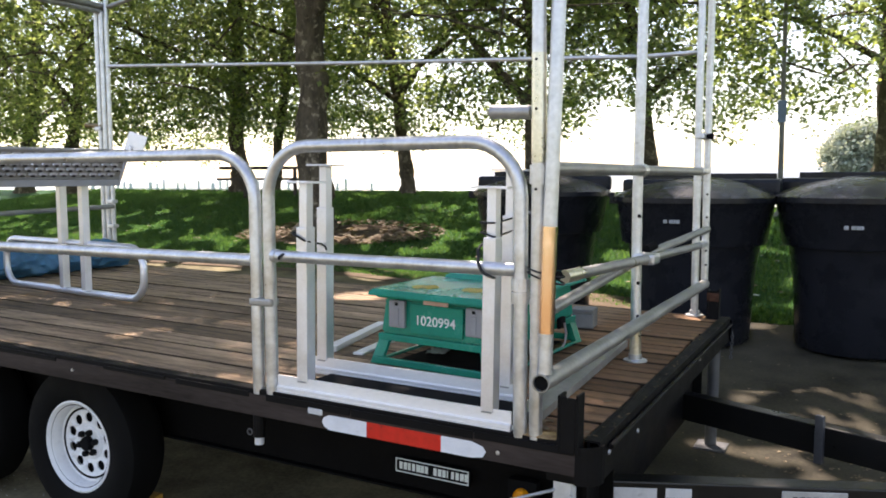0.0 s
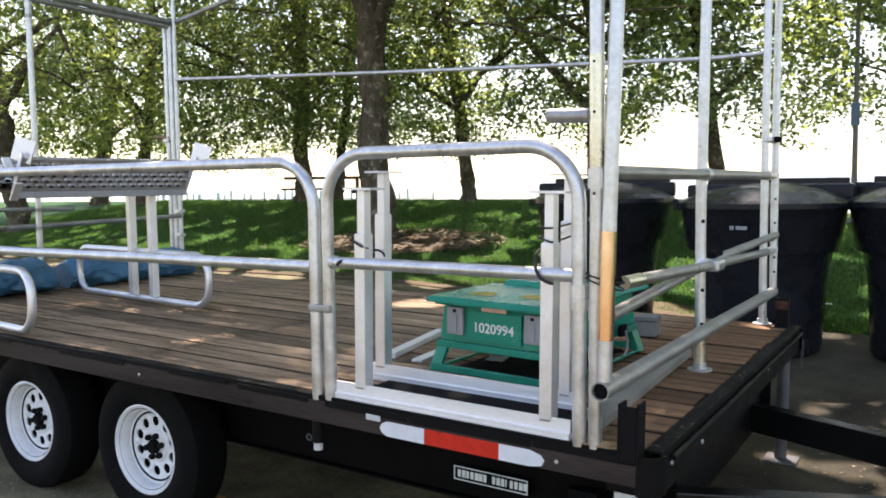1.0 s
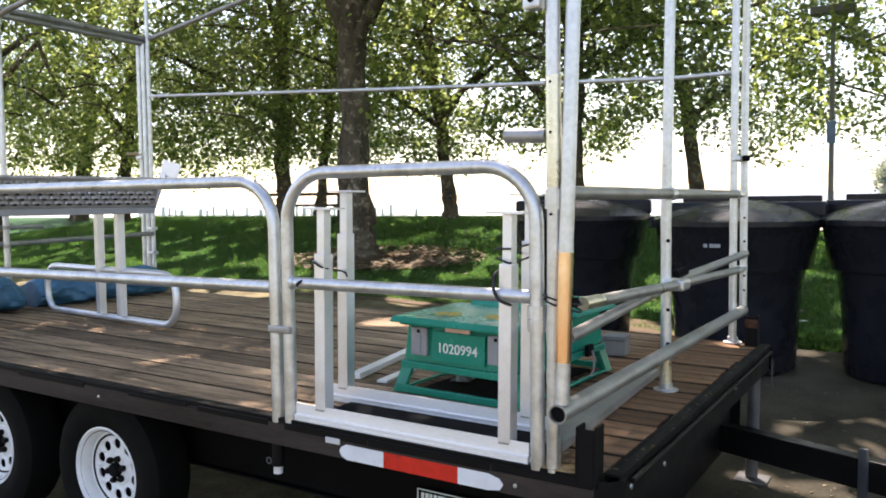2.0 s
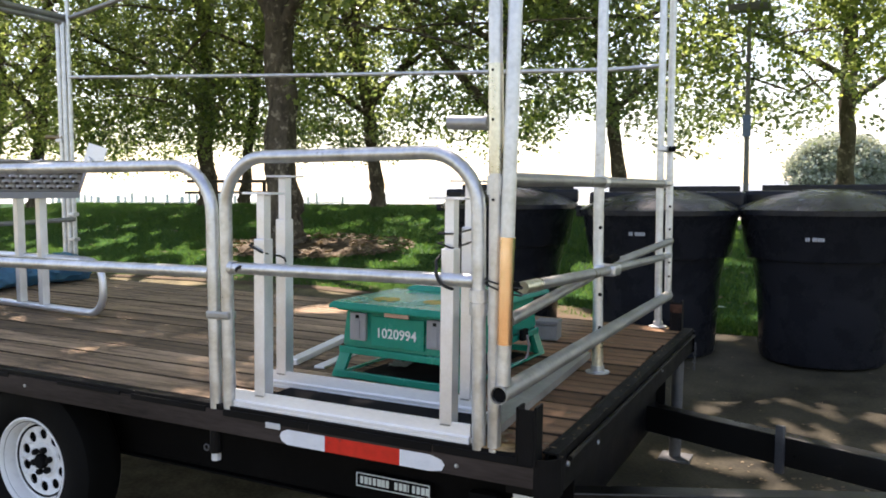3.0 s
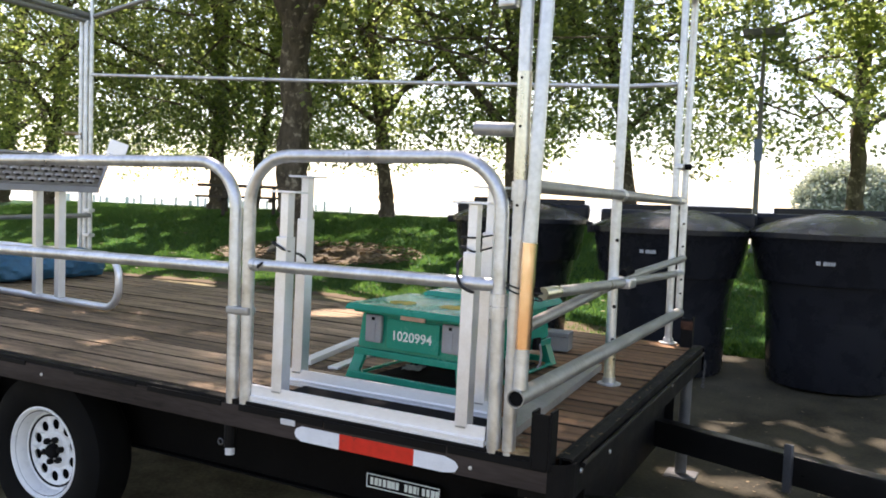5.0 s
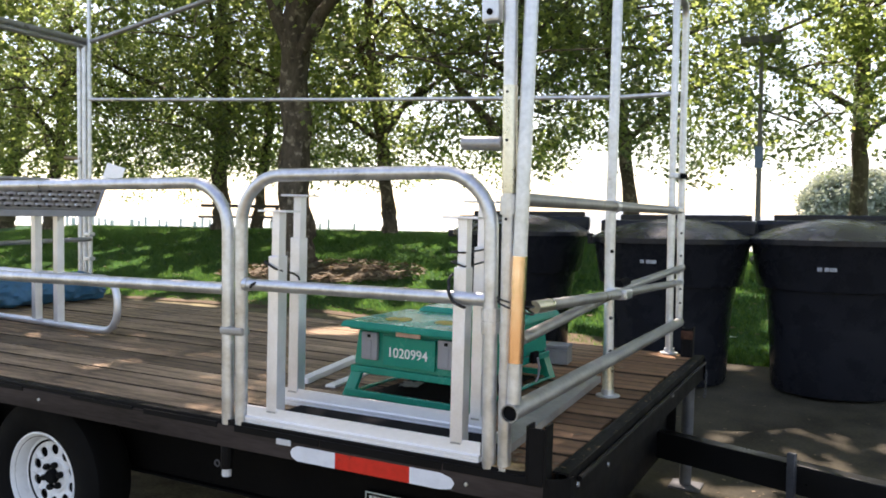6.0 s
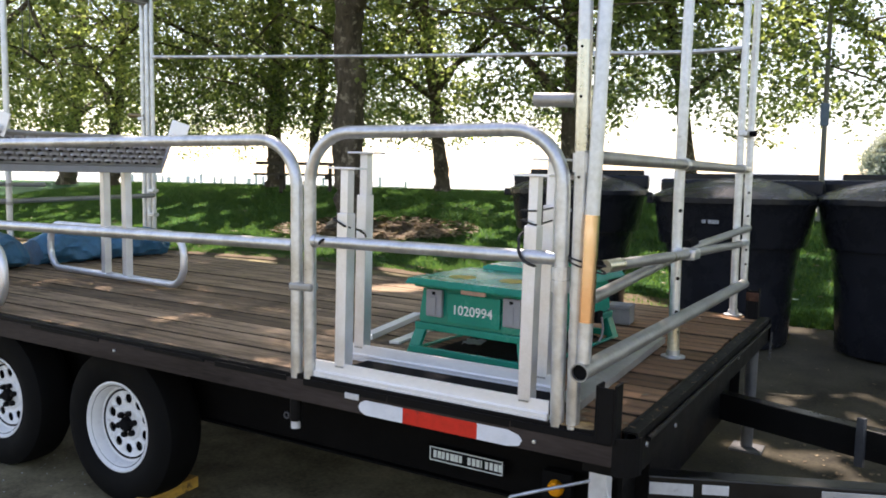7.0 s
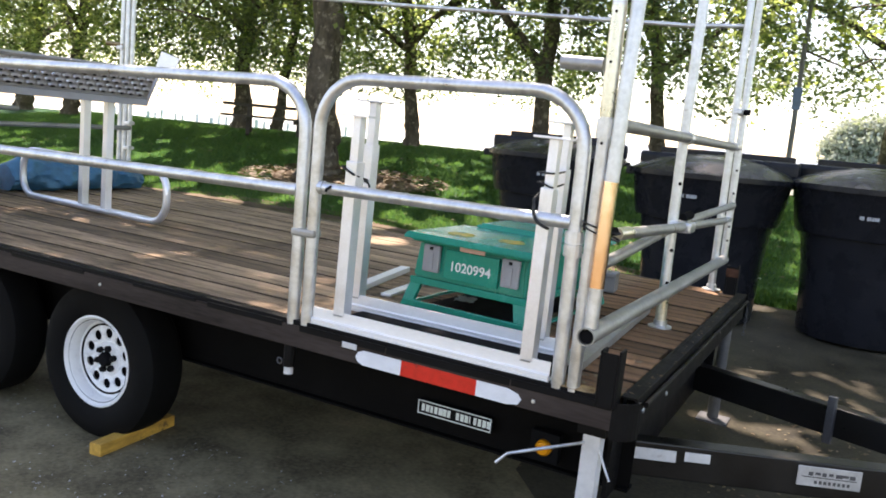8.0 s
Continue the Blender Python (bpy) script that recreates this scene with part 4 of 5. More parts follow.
part("number_panel", boxm(-0.105, 0.135, yf - 0.016, yf - 0.001, 0.14, 0.258, 0.004), GREEN, gb)
for x0, x1 in ((-0.205, -0.13), (0.148, 0.222)):
    la = part("latch", boxm(x0, x1, yf - 0.02, yf - 0.001, 0.155, 0.265, 0.006), GREY, gb, "grey plastic latch")
    part("latch_rib", boxm(x0 + 0.025, x1 - 0.025, yf - 0.025, yf - 0.0205, 0.165, 0.235, 0.002), GREY, la)
    part("latch_slot", boxm(x0 + 0.03, x1 - 0.03, yf - 0.0225, yf - 0.0203, 0.245, 0.257), DARK, la)
part("tag_plate", boxm(-0.035, 0.075, -D2 - 0.036, -D2 - 0.0305, 0.262, 0.281, 0.001), TAG, gb, "small pale printed tag")
for x, y in ((-0.11, -0.30), (0.10, -0.26)):
    part("sticker", placed(lathem([(0.0, 0.0), (0.055, 0.0), (0.055, 0.0015), (0.0, 0.0015)], 20), pose(x, y, 0.3085)), STICKER, gb, "worn yellow round sticker")
txt = bpy.data.curves.new("number", "FONT")
txt.body, txt.size, txt.extrude, txt.align_x, txt.align_y = "1020994", 0.053, 0.0008, "CENTER", "CENTER"
txt.offset = 0.0006
tx = new("number", txt)
tx.data.materials.append(INK)
tx.parent = gb
tx.matrix_basis = pose(0.012, yf - 0.0175, 0.193, 90, 0, 0)
part("handle", boxm(W2 + 0.016, W2 + 0.028, -0.36, -0.26, 0.14, 0.2, 0.004), DARK, gb)
part("strap_holder", boxm(W2 + 0.03, W2 + 0.05, 0.17, 0.23, 0.10, 0.15, 0.006), DARK, gb, "black handle block")
part("strap", tubem([(W2 + 0.055, 0.2, 0.125), (W2 + 0.062, 0.205, 0.08), (W2 + 0.06, 0.2, 0.04), (W2 + 0.052, 0.19, 0.02)], 0.005, 8), GREY, gb, "short grey strap", True)
part("dark_inner_sheet", boxm(-W2 + 0.03, W2 - 0.03, -D2 + 0.03, D2 - 0.03, 0.001, 0.005), DARK, gb)



def pale_scrap(x, y, z, w, d, turn, label):
    """A thin crumpled sheet."""
    bm = bmesh.new()
    g = [[bm.verts.new((w * (i / 6 - 0.5) + 0.006 * math.sin(j * 2.1), d * (j / 6 - 0.5) + 0.006 * math.sin(i * 1.7), 0.004 + 0.006 * abs(math.sin(i * 1.3 + j * 0.9)))) for j in range(7)] for i in range(7)]
    for i in range(6):
        for j in range(6):
            bm.faces.new((g[i][j], g[i + 1][j], g[i + 1][j + 1], g[i][j + 1]))
    bmesh.ops.solidify(bm, geom=bm.faces[:], thickness=0.0015)
    ob = mesh_object("pale_scrap", bm, INK)
    ob.matrix_basis = pose(x, y, z, 0, 1.03, turn)
    return tagged(ob, label, "paper")


# pale sheet standing in for a bright spot of light inside the base
pale_scrap(-0.758, 0.79, DECK + 0.0345, 0.085, 0.11, 12, "crumpled pale sheet for a light spot inside the green box base")
pale_scrap(-0.20, 6.52, ground_z(-0.20, 6.52) + 0.045, 0.11, 0.08, 30, "crumpled white paper scrap on the grass")

# ---- sled-legged tread table ----
tb = thing("tread_table", "aluminium sled-legged table with perforated tread planks", "table", pose(-3.575, 0.545, deck_z(-3.6), 0, 0, -7))
for y in (-0.44, 0.56):
    L, H, r = 0.75, 0.295, 0.021
    cx = 0.0
    pts = []
    rad = 0.12
    for sx, sz, a in ((1, 0, -90), (1, 1, 0), (-1, 1, 90), (-1, 0, 180)):
        c = (cx + sx * (L - rad), y, r + (rad if sz == 0 else H - rad))
        pts += arc(c, (1, 0, 0), (0, 0, 1), rad, a, a + 90, 6)
    pts.append(pts[0])
    sl = part("sled_leg", tubem(pts, r, 12, False), ALU, tb, "", True)
    for x in (-0.02, 0.215):
        part("upright", boxm(x - 0.022, x + 0.022, y - 0.045, y - 0.0, 0.04, 0.70, 0.003), ALU, sl)
    part("cap_bar", boxm(-0.42, 0.42, y - 0.04, y + 0.01, 0.7005, 0.735, 0.003), ALU, sl)


def tread(x, tilt, name="tread_plank"):
    """A perforated grip plank along y with raised diamond teeth."""
    m = pose(x, 0, 0.785, 0, tilt, 0)
    bm = bmesh.new()
    y0, y1, hgt = -0.345, 0.645, 0.16
    add_box(bm, -0.012, 0.012, y0, y1, -hgt / 2 - 0.02, -hgt / 2, 0.002, m)
    add_box(bm, -0.012, 0.012, y0, y1, hgt / 2, hgt / 2 + 0.02, 0.002, m)
    add_box(bm, -0.003, 0.003, y0, y1, -hgt / 2, hgt / 2, 0, m)
    p = part(name, bm, TREAD, tb)
    bm = bmesh.new()
    hm = bmesh.new()
    cols, rws = 17, 5
    for i in range(cols + 1):
        for j in range(rws):
            yy = y0 + (y1 - y0) * (i + (0.5 if j % 2 else 0)) / cols
            zz = -hgt / 2 + hgt * (j + 0.5) / rws
            if y0 + 0.02 < yy < y1 - 0.02:
                for q, rr_, dz_, th in ((bm, 0.027, 0.005, 0.011), (hm, 0.0165, -0.002, 0.0125)):
                    ring = [q.verts.new(m @ Vector((th * 0.45, yy + rr_ * math.cos(a), zz + dz_ + rr_ * 0.42 * math.sin(a)))) for a in (k * math.pi / 4 for k in range(8))]
                    ring2 = [q.verts.new(m @ Vector((th, yy + rr_ * 0.8 * math.cos(a), zz + dz_ + rr_ * 0.34 * math.sin(a)))) for a in (k * math.pi / 4 for k in range(8))]
                    q.faces.new(ring2)
                    for k in range(8):
                        q.faces.new((ring[k], ring[(k + 1) % 8], ring2[(k + 1) % 8], ring2[k]))
    tagged(part("cleat_pattern", bm, ALU, p), kind="stuff")
    tagged(part("hole_pattern", hm, DARK, p), kind="stuff")
    for yy in (y0 - 0.012, y1 + 0.006):
        part("end_plate", boxm(-0.016, 0.016, yy, yy + 0.006, -hgt / 2 - 0.04, hgt / 2 + 0.05, 0.002, m), ALU, p)
    return p


tread(0.46, 32)
tread(0.10, -32)
tread(-0.22, 32)
part("under_bar", boxm(0.385, 0.43, -0.34, 0.645, 0.665, 0.70, 0.003), GREY, tb)
part("seat_board", boxm(-0.36, 0.34, -0.45, 0.63, 0.7355, 0.745, 0.002), DARK, tb)
for x, y in ((0.40, -0.34), (0.44, 0.675)):
    part("corner_plate", boxm(-0.055, 0.055, -0.004, 0.004, -0.02, 0.10, 0.002, pose(x + 0.09, y, 0.87, 0, 18, 35)), ALU, tb)

for x, z, tilt in ((0.36, 0.80, 50), (0.43, 0.83, -40), (0.50, 0.70, 40)):
    part("end_bracket", boxm(-0.006, 0.006, -0.02, 0.02, -0.055, 0.055, 0.002, pose(x, -0.378, z, 0, tilt, 0)), ALU, tb)

# ---- blue tarpaulin rolls along the rear ----
def tarp(y0, y1, r, x, seed, label):
    bm = bmesh.new()
    n, s = 60, 40
    rings = []
    for i in range(n + 1):
        f = i / n
        y = y0 + (y1 - y0) * f
        rr_ = r * (0.75 + 0.25 * min(1, 8 * f, 8 * (1 - f)))
        ring = []
        for k in range(s):
            a = 2 * math.pi * k / s
            q = rr_ * (1 + 0.22 * noise.noise(Vector((math.cos(a) * 1.5, y * 5, math.sin(a) * 1.5 + seed))) + 0.16 * noise.noise(Vector((math.cos(a) * 4, y * 14, math.sin(a) * 4 + seed))))
            ring.append(bm.verts.new((x + q * 1.5 * math.cos(a), y, max(0.002, rr_ * 0.9 + q * math.sin(a)))))
        rings.append(ring)
    for a, b in zip(rings, rings[1:]):
        for k in range(s):
            bm.faces.new((a[k], a[(k + 1) % s], b[(k + 1) % s], b[k]))
    bm.faces.new(rings[0][::-1])
    bm.faces.new(rings[-1])
    ob = mesh_object("tarpaulin", bm, BLUE, True)
    ob.matrix_basis = pose(-4.5, 0, deck_z(-4.5))
    return tagged(ob, label, "tarpaulin")


tarp(1.2, 2.3, 0.115, 0.02, 1, "rolled blue tarpaulin against the rear pipe frame")
tarp(0.25, 1.08, 0.12, 0.04, 2, "rolled blue tarpaulin lying on the deck")


# ---- cords ----
def smooth(pts, n=5):
    p = [Vector(q) for q in pts]
    p = [p[0] * 2 - p[1]] + p + [p[-1] * 2 - p[-2]]
    out = []
    for i in range(1, len(p) - 2):
        for k in range(n):
            t = k / n
            out.append(0.5 * (2 * p[i] + (p[i + 1] - p[i - 1]) * t + (2 * p[i - 1] - 5 * p[i] + 4 * p[i + 1] - p[i + 2]) * t * t + (3 * p[i] - p[i - 1] - 3 * p[i + 1] + p[i + 2]) * t ** 3))
    return out + [p[-2]]


def cord(pts, label, r=0.0045):
    pts = smooth(pts)
    ob = mesh_object("cord", tubem(pts, r, 6), CORD, True)
    return tagged(ob, label, "cord", "black tie cords")


def ring_cord(c, rx, ry, tilt, label, r=0.004):
    pts = [Vector(c) + Vector((rx * math.cos(a), ry * math.sin(a), tilt * math.cos(a))) for a in (2 * math.pi * k / 20 for k in range(21))]
    return cord(pts, label, r)


ring_cord((-0.942, 0.0, 1.302), 0.012, 0.027, 0.01, "black cord wrapped round the gate rail", 0.005)
cord([(-0.898, 0.03, 1.386), (-0.899, -0.007, 1.384), (-0.876, -0.0105, 1.374), (-0.853, -0.008, 1.362), (-0.848, 0.03, 1.352), (-0.90, 0.16, 1.334), (-0.985, 0.271, 1.322), (-0.966, 0.272, 1.314), (-0.962, 0.275, 1.300)], "black cord tying a stand to the gate", 0.0038)
cord([(-0.187, 0.02, 1.37), (-0.190, -0.006, 1.355), (-0.186, -0.012, 1.335), (-0.180, -0.027, 1.318), (-0.168, -0.0285, 1.293), (-0.152, -0.026, 1.281), (-0.140, -0.016, 1.274), (-0.138, 0.0, 1.270)], "black bungee cord looped over the gate rail", 0.005)
for z, drop in ((1.437, 0.0), (1.407, 0.012)):
    cord([(-0.186, 0.0, z), (-0.182, -0.004, z), (-0.162, -0.006, z - 0.4 * drop), (-0.142, -0.004, z - drop), (-0.141, 0.02, z - drop), (-0.17, 0.16, z - drop), (-0.205, 0.30, z - drop), (-0.207, 0.328, z - drop), (-0.228, 0.33, z), (-0.248, 0.325, z), (-0.247, 0.29, z), (-0.215, 0.15, z), (-0.186, 0.0, z)],
         "thin black cord wrapped round two stand legs", 0.0032)
ring_cord((0.027, 0.003, 1.295), 0.056, 0.034, -0.012, "black cord binding two front pipes", 0.003)
ring_cord((0.027, 0.003, 1.278), 0.056, 0.034, -0.016, "black cord binding two front pipes", 0.003)


# ---- round refuse bins ----
def refuse_bin(x, y, turn, label, print_at=(-0.075, 1.015)):
    b = thing("refuse_bin", label, "bin", pose(x, y, ground_z(x, y) + 0.032, 0, 0, turn), "black round refuse bins")
    prof = [(0.0, 0.0), (0.455, 0.0), (0.468, 0.02), (0.514, 0.79), (0.53, 0.806), (0.578, 0.812), (0.590, 0.83), (0.636, 1.13), (0.655, 1.15), (0.664, 1.17), (0.66, 1.192), (0.62, 1.195), (0.59, 1.16), (0.45, 0.2), (0, 0.15)]
    part("body", lathem(prof, 56), BINS, b, "", True)
    lidp = bmesh.new()
    n, s = 14, 56
    rings = []
    for i in range(n + 1):
        f = (i / n) ** 1.6
        r_ = 0.672 * (1 - f)
        ring = []
        for k in range(s):
            a = 2 * math.pi * k / s
            px, py = r_ * math.cos(a), r_ * math.sin(a)
            full = 1 - (r_ / 0.672) ** 3.2
            dome = 0.128 * full + 0.09 * py * full
            ridge = 0.016 * min(1, max(0, 2.2 - abs(px) / 0.13)) * max(0, 1 - (r_ / 0.6) ** 4)
            dent = 0.006 * noise.noise(Vector((px * 3 + x, py * 3 + y, 0))) * full
            ring.append(lidp.verts.new((px, py, 1.198 + dome + ridge + dent)))
        rings.append(ring)
    for a, b2 in zip(rings, rings[1:]):
        for k in range(s):
            lidp.faces.new((a[k], a[(k + 1) % s], b2[(k + 1) % s], b2[k]))
    low = [lidp.verts.new((v.co.x, v.co.y, 1.158)) for v in rings[0]]
    for k in range(s):
        lidp.faces.new((low[k], low[(k + 1) % s], rings[0][(k + 1) % s], rings[0][k]))
    bmesh.ops.remove_doubles(lidp, verts=lidp.verts, dist=1e-5)
    bmesh.ops.recalc_face_normals(lidp, faces=lidp.faces)
    lid_ = part("lid", lidp, BINS, b, "", True)
    part("hinge_bar", boxm(-0.685, 0.66, 0.16, 0.30, 1.20, 1.345, 0.035), BINS, b)
    part("hinge_rim", boxm(-0.54, 0.60, 0.301, 0.36, 1.30, 1.392, 0.012), BINS, b)
    bm = bmesh.new()
    xx = print_at[0]
    for wd in (16, 18, 0, 20, 16, 16, 18, 18):
        if wd:
            a = xx / 0.622
            add_box(bm, -wd * 0.0004, wd * 0.0004, -0.003, 0, -0.014, 0.014, 0, pose(0.622 * math.sin(a), -0.622 * math.cos(a), print_at[1], 8.7, 0, math.degrees(a)))
        xx += 0.0165
    tagged(part("stencil", bm, FADED, b, "small white stencilled bars"), kind="stuff")
    bm = bmesh.new()
    for k in range(5):
        a = (-0.19 + 0.05 * k) / 0.66
        add_box(bm, -0.019, 0.019, -0.004, 0, -0.014, 0.014, 0, pose(0.50 * math.sin(a) + 0.03, -0.44, 1.268, -66, 0, 0))
    tagged(part("lid_print", bm, FADED, lid_, "faint grey moulded bars"), kind="stuff")
    for s_ in (-1, 1):
        part("side_lug", boxm(s_ * 0.64, s_ * 0.71, -0.06, 0.06, 1.14, 1.185, 0.012), BINS, b)
    return b


refuse_bin(-2.04, 5.32, 12, "black plastic round bin at the lawn edge")
refuse_bin(-0.49, 4.86, -3, "black plastic round bin with glossy domed lid")
refuse_bin(0.79, 4.97, -6, "black plastic round bin on grey asphalt", (-0.045, 0.985))


# ---- trees ----
def bark_mesh(limbs, segs=14):
    """limbs: lists of (point, radius)."""
    bm = bmesh.new()
    for q in limbs:
        pts, rs = [Vector(p) for p, r in q], [r for p, r in q]
        fp_, fr_ = [], []
        for i in range(len(pts) - 1):
            for k in range(8):
                f = k / 8
                fp_.append(pts[i].lerp(pts[i + 1], f))
                fr_.append(rs[i] + (rs[i + 1] - rs[i]) * f)
        fp_.append(pts[-1])
        fr_.append(rs[-1])
        for i in range(1, len(fp_) - 1):
            fp_[i] = fp_[i] + Vector((noise.noise(fp_[i] * 0.9), noise.noise(fp_[i] * 0.9 + Vector((7, 3, 1))), 0)) * fr_[i] * 0.9
        rings = add_tube(bm, fp_, fr_, segs)
        for ring, c in zip(rings, fp_):
            for v in ring:
                v.co += (v.co - c) * (0.35 * noise.noise(v.co * 4.5) + 0.25 * noise.noise(v.co * 13))
    return bm


def crown_arrays(rng, clumps, per, spread, size, base=None):
    """Folded leaves in clumps round the given centres."""
    n = len(clumps) * per
    c = np.repeat(np.array(clumps), per, axis=0)
    p = c + np.clip(rng.normal(0, 1, (n, 3)), -1.7, 1.7) * spread * np.array([1, 1, 0.6])
    if base is not None:
        p = p[~canopy_gaps(p + np.array(base))]
        n = len(p)
    a = rng.uniform(0, 2 * np.pi, n)
    tilt = rng.normal(0, 0.6, n)
    roll = rng.normal(0, 0.6, n)
    s = size * rng.uniform(0.6, 1.25, n)
    d = np.stack([np.cos(a) * np.cos(tilt), np.sin(a) * np.cos(tilt), np.sin(tilt)], 1)
    e = np.cross(d, np.array([0, 0, 1.0]))
    e /= np.linalg.norm(e, axis=1, keepdims=True) + 1e-9
    up = np.cross(e, d)
    e = e * np.cos(roll)[:, None] + up * np.sin(roll)[:, None]
    up = np.cross(e, d)
    s = s[:, None]
    v = np.stack([p - d * s * 0.5, p + e * s * 0.42 + up * s * 0.13, p + d * s * 0.55, p - e * s * 0.42 + up * s * 0.13], 1).reshape(-1, 3)
    idx = np.arange(n) * 4
    f = np.concatenate([np.stack([idx, idx + 1, idx + 2], 1), np.stack([idx, idx + 2, idx + 3], 1)])
    return v, f


WAVES = np.random.default_rng(49).normal(0, 1, (9, 3))


# clear shafts cut in the crowns to place sun spots: ground position and radius
OPENINGS = ((0.18, 2.42, 0.12), (0.58, 2.78, 0.12), (0.05, 5.26, 0.16), (-1.23, 4.37, 0.22), (0.19, 3.56, 0.17), (-6.5, 10.45, 1.2), (-7.0, 11.5, 0.8),
            (0.46, 2.42, 0.17), (0.13, 3.95, 0.17), (1.07, 4.1, 0.2), (-1.58, 1.55, 0.2), (0.37, 1.9, 0.13), (0.46, 10.4, 1.1), (2.4, 10.3, 1.2))


def canopy_gaps(p):
    """True where leaves are cut away along the light to shape the dapples; more open over the lawn than over the
    trailer.
    """
    gx_ = p[:, 0] - p[:, 2] * to_sun.x / to_sun.z
    gy_ = p[:, 1] - p[:, 2] * to_sun.y / to_sun.z
    tongue = ((gx_ > 0.52) | ((gy_ > 2.06) & (gx_ > 0.1))) & (gy_ < 3.7)
    q = np.where(gy_ > 5.5, np.where(gx_ > -1.0, 1.6, 1.0), np.where(tongue, 3.0, 2.1))
    f = sum(np.sin((gx_ * a + gy_ * b) * (1.9 + 0.5 * k) * q + 5 * c) for k, (a, b, c) in enumerate(WAVES)) / 2.1
    lawn_side = np.where(gx_ > -1.0, np.where(gy_ < 6.7, 1.3, 0.1), np.where(gy_ < 9.2, 0.2, 1.35))
    limit = np.where(gy_ > 5.5, lawn_side, np.where(tongue, 0.5, 2.4))
    wob = 1 + 0.25 * np.sin(3 * np.arctan2(gy_ - 2.4, gx_ - 0.4) + gx_ * 9)
    clear = np.zeros(len(p), dtype=bool)
    for cx, cy, cr_ in OPENINGS:
        clear |= np.hypot(gx_ - cx, gy_ - cy) < cr_ * wob
    return (f > limit) | clear


def fast_mesh(name, v, f, mat):
    me = bpy.data.meshes.new(name)
    me.vertices.add(len(v))
    me.vertices.foreach_set("co", np.asarray(v, dtype=np.float32).ravel())
    me.loops.add(f.size)
    me.loops.foreach_set("vertex_index", f.astype(np.int32).ravel())
    me.polygons.add(len(f))
    me.polygons.foreach_set("loop_start", np.arange(len(f), dtype=np.int32) * 3)
    me.update(calc_edges=True)
    me.materials.append(mat)
    return me


def tree(x, y, r, height, lean, crown_r, low, seed, label, leaves=24000, size=0.105, forks=(), name="tree", skirt=0.53, leaf=LEAF, sprays=()):
    """lean: drift of the trunk at 6 m up. low: height of the lowest leaves over the ground."""
    rng = np.random.default_rng(seed)
    t = thing(name, label, "tree", pose(x, y, ground_z(x, y) - 0.05))
    top = Vector((lean[0] * height / 6, lean[1] * height / 6, height * 0.85))
    trunk = [(Vector((0, 0, 0)), r * 1.4), (Vector((lean[0] * 0.03, lean[1] * 0.03, 0.28)), r * 1.12), (Vector((lean[0] * 0.15, lean[1] * 0.15, 0.9)), r * 1.0),
             (Vector((lean[0] * 0.5, lean[1] * 0.5, 3.0)), r * 0.88), (Vector((lean[0], lean[1], 6.0)), r * 0.68), (top * 0.8, r * 0.4), (top, r * 0.1)]
    limbs = [trunk]
    tips = []
    nb = 13
    for k in range(nb):
        f = (k + 0.5) / nb
        z = low + 0.5 + (height * 0.62 - low) * f
        base = Vector((lean[0] * z / 6, lean[1] * z / 6, z))
        a = k * 2.4 + seed
        ln = crown_r * (1.0 - 0.45 * f) * rng.uniform(0.75, 1.1)
        d = Vector((math.cos(a), math.sin(a), 0))
        p1 = base + d * ln * 0.35 + Vector((0, 0, ln * 0.22))
        p2 = base + d * ln * 0.7 + Vector((0, 0, ln * 0.33))
        p3 = base + d * ln + Vector((0, 0, ln * (0.28 if f > 0.4 else -0.02)))
        rb_ = r * (0.50 - 0.22 * f)
        limbs.append([(base, rb_), (p1, rb_ * 0.7), (p2, rb_ * 0.42), (p3, rb_ * 0.12)])
        for q in range(3):
            s0 = p1.lerp(p3, 0.2 + 0.3 * q)
            d2 = Vector((math.cos(a + (0.9 if q % 2 else -0.9)), math.sin(a + (0.9 if q % 2 else -0.9)), 0.15 * rng.normal()))
            e2 = s0 + d2 * ln * 0.42
            limbs.append([(s0, rb_ * 0.35), (s0.lerp(e2, 0.5) + Vector((0, 0, 0.1)), rb_ * 0.22), (e2, rb_ * 0.07)])
            tips.append((s0, e2))
        tips += [(p1, p2), (p2, p3)]
    for q in forks:
        limbs.append([(Vector(p), rr_) for p, rr_ in q])
        tips.append((Vector(q[-2][0]), Vector(q[-1][0])))
    part("trunk", bark_mesh(limbs), BARK, t, "", True)
    per = 46
    n = leaves // per
    cl = []
    while len(cl) < n:
        q = rng.random()
        if q < 0.30:
            a, b = tips[rng.integers(len(tips))]
            c = np.array(a.lerp(b, float(rng.random()))) + rng.normal(0, 0.35, 3)
        elif q < 0.30 + skirt:
            a = rng.uniform(0, 2 * math.pi)
            rad = crown_r * math.sqrt(rng.uniform(0.04, 1.1))
            px, py = lean[0] * 0.6 + rad * math.cos(a), lean[1] * 0.6 + rad * math.sin(a)
            dip = 0.9 * noise.noise(Vector((px * 0.35 + seed * 9, py * 0.35, 0))) + 0.5 * noise.noise(Vector((px * 1.1, py * 1.1, seed)))
            c = np.array([px, py, low + 0.35 + dip + 4.2 * rng.random() ** 1.3])
        else:
            u = rng.normal(0, 1, 3)
            u /= np.linalg.norm(u)
            rad = rng.random() ** 0.4
            c = np.array([lean[0] * 0.8 + u[0] * crown_r * rad, lean[1] * 0.8 + u[1] * crown_r * rad, (height + low) / 2 + 1 + u[2] * (height - low - 2) / 2 * rad])
        if c[2] > low - 0.7:
            cl.append(c)
    v, f = crown_arrays(rng, cl, per, 0.24, size, (x, y, ground_z(x, y)))
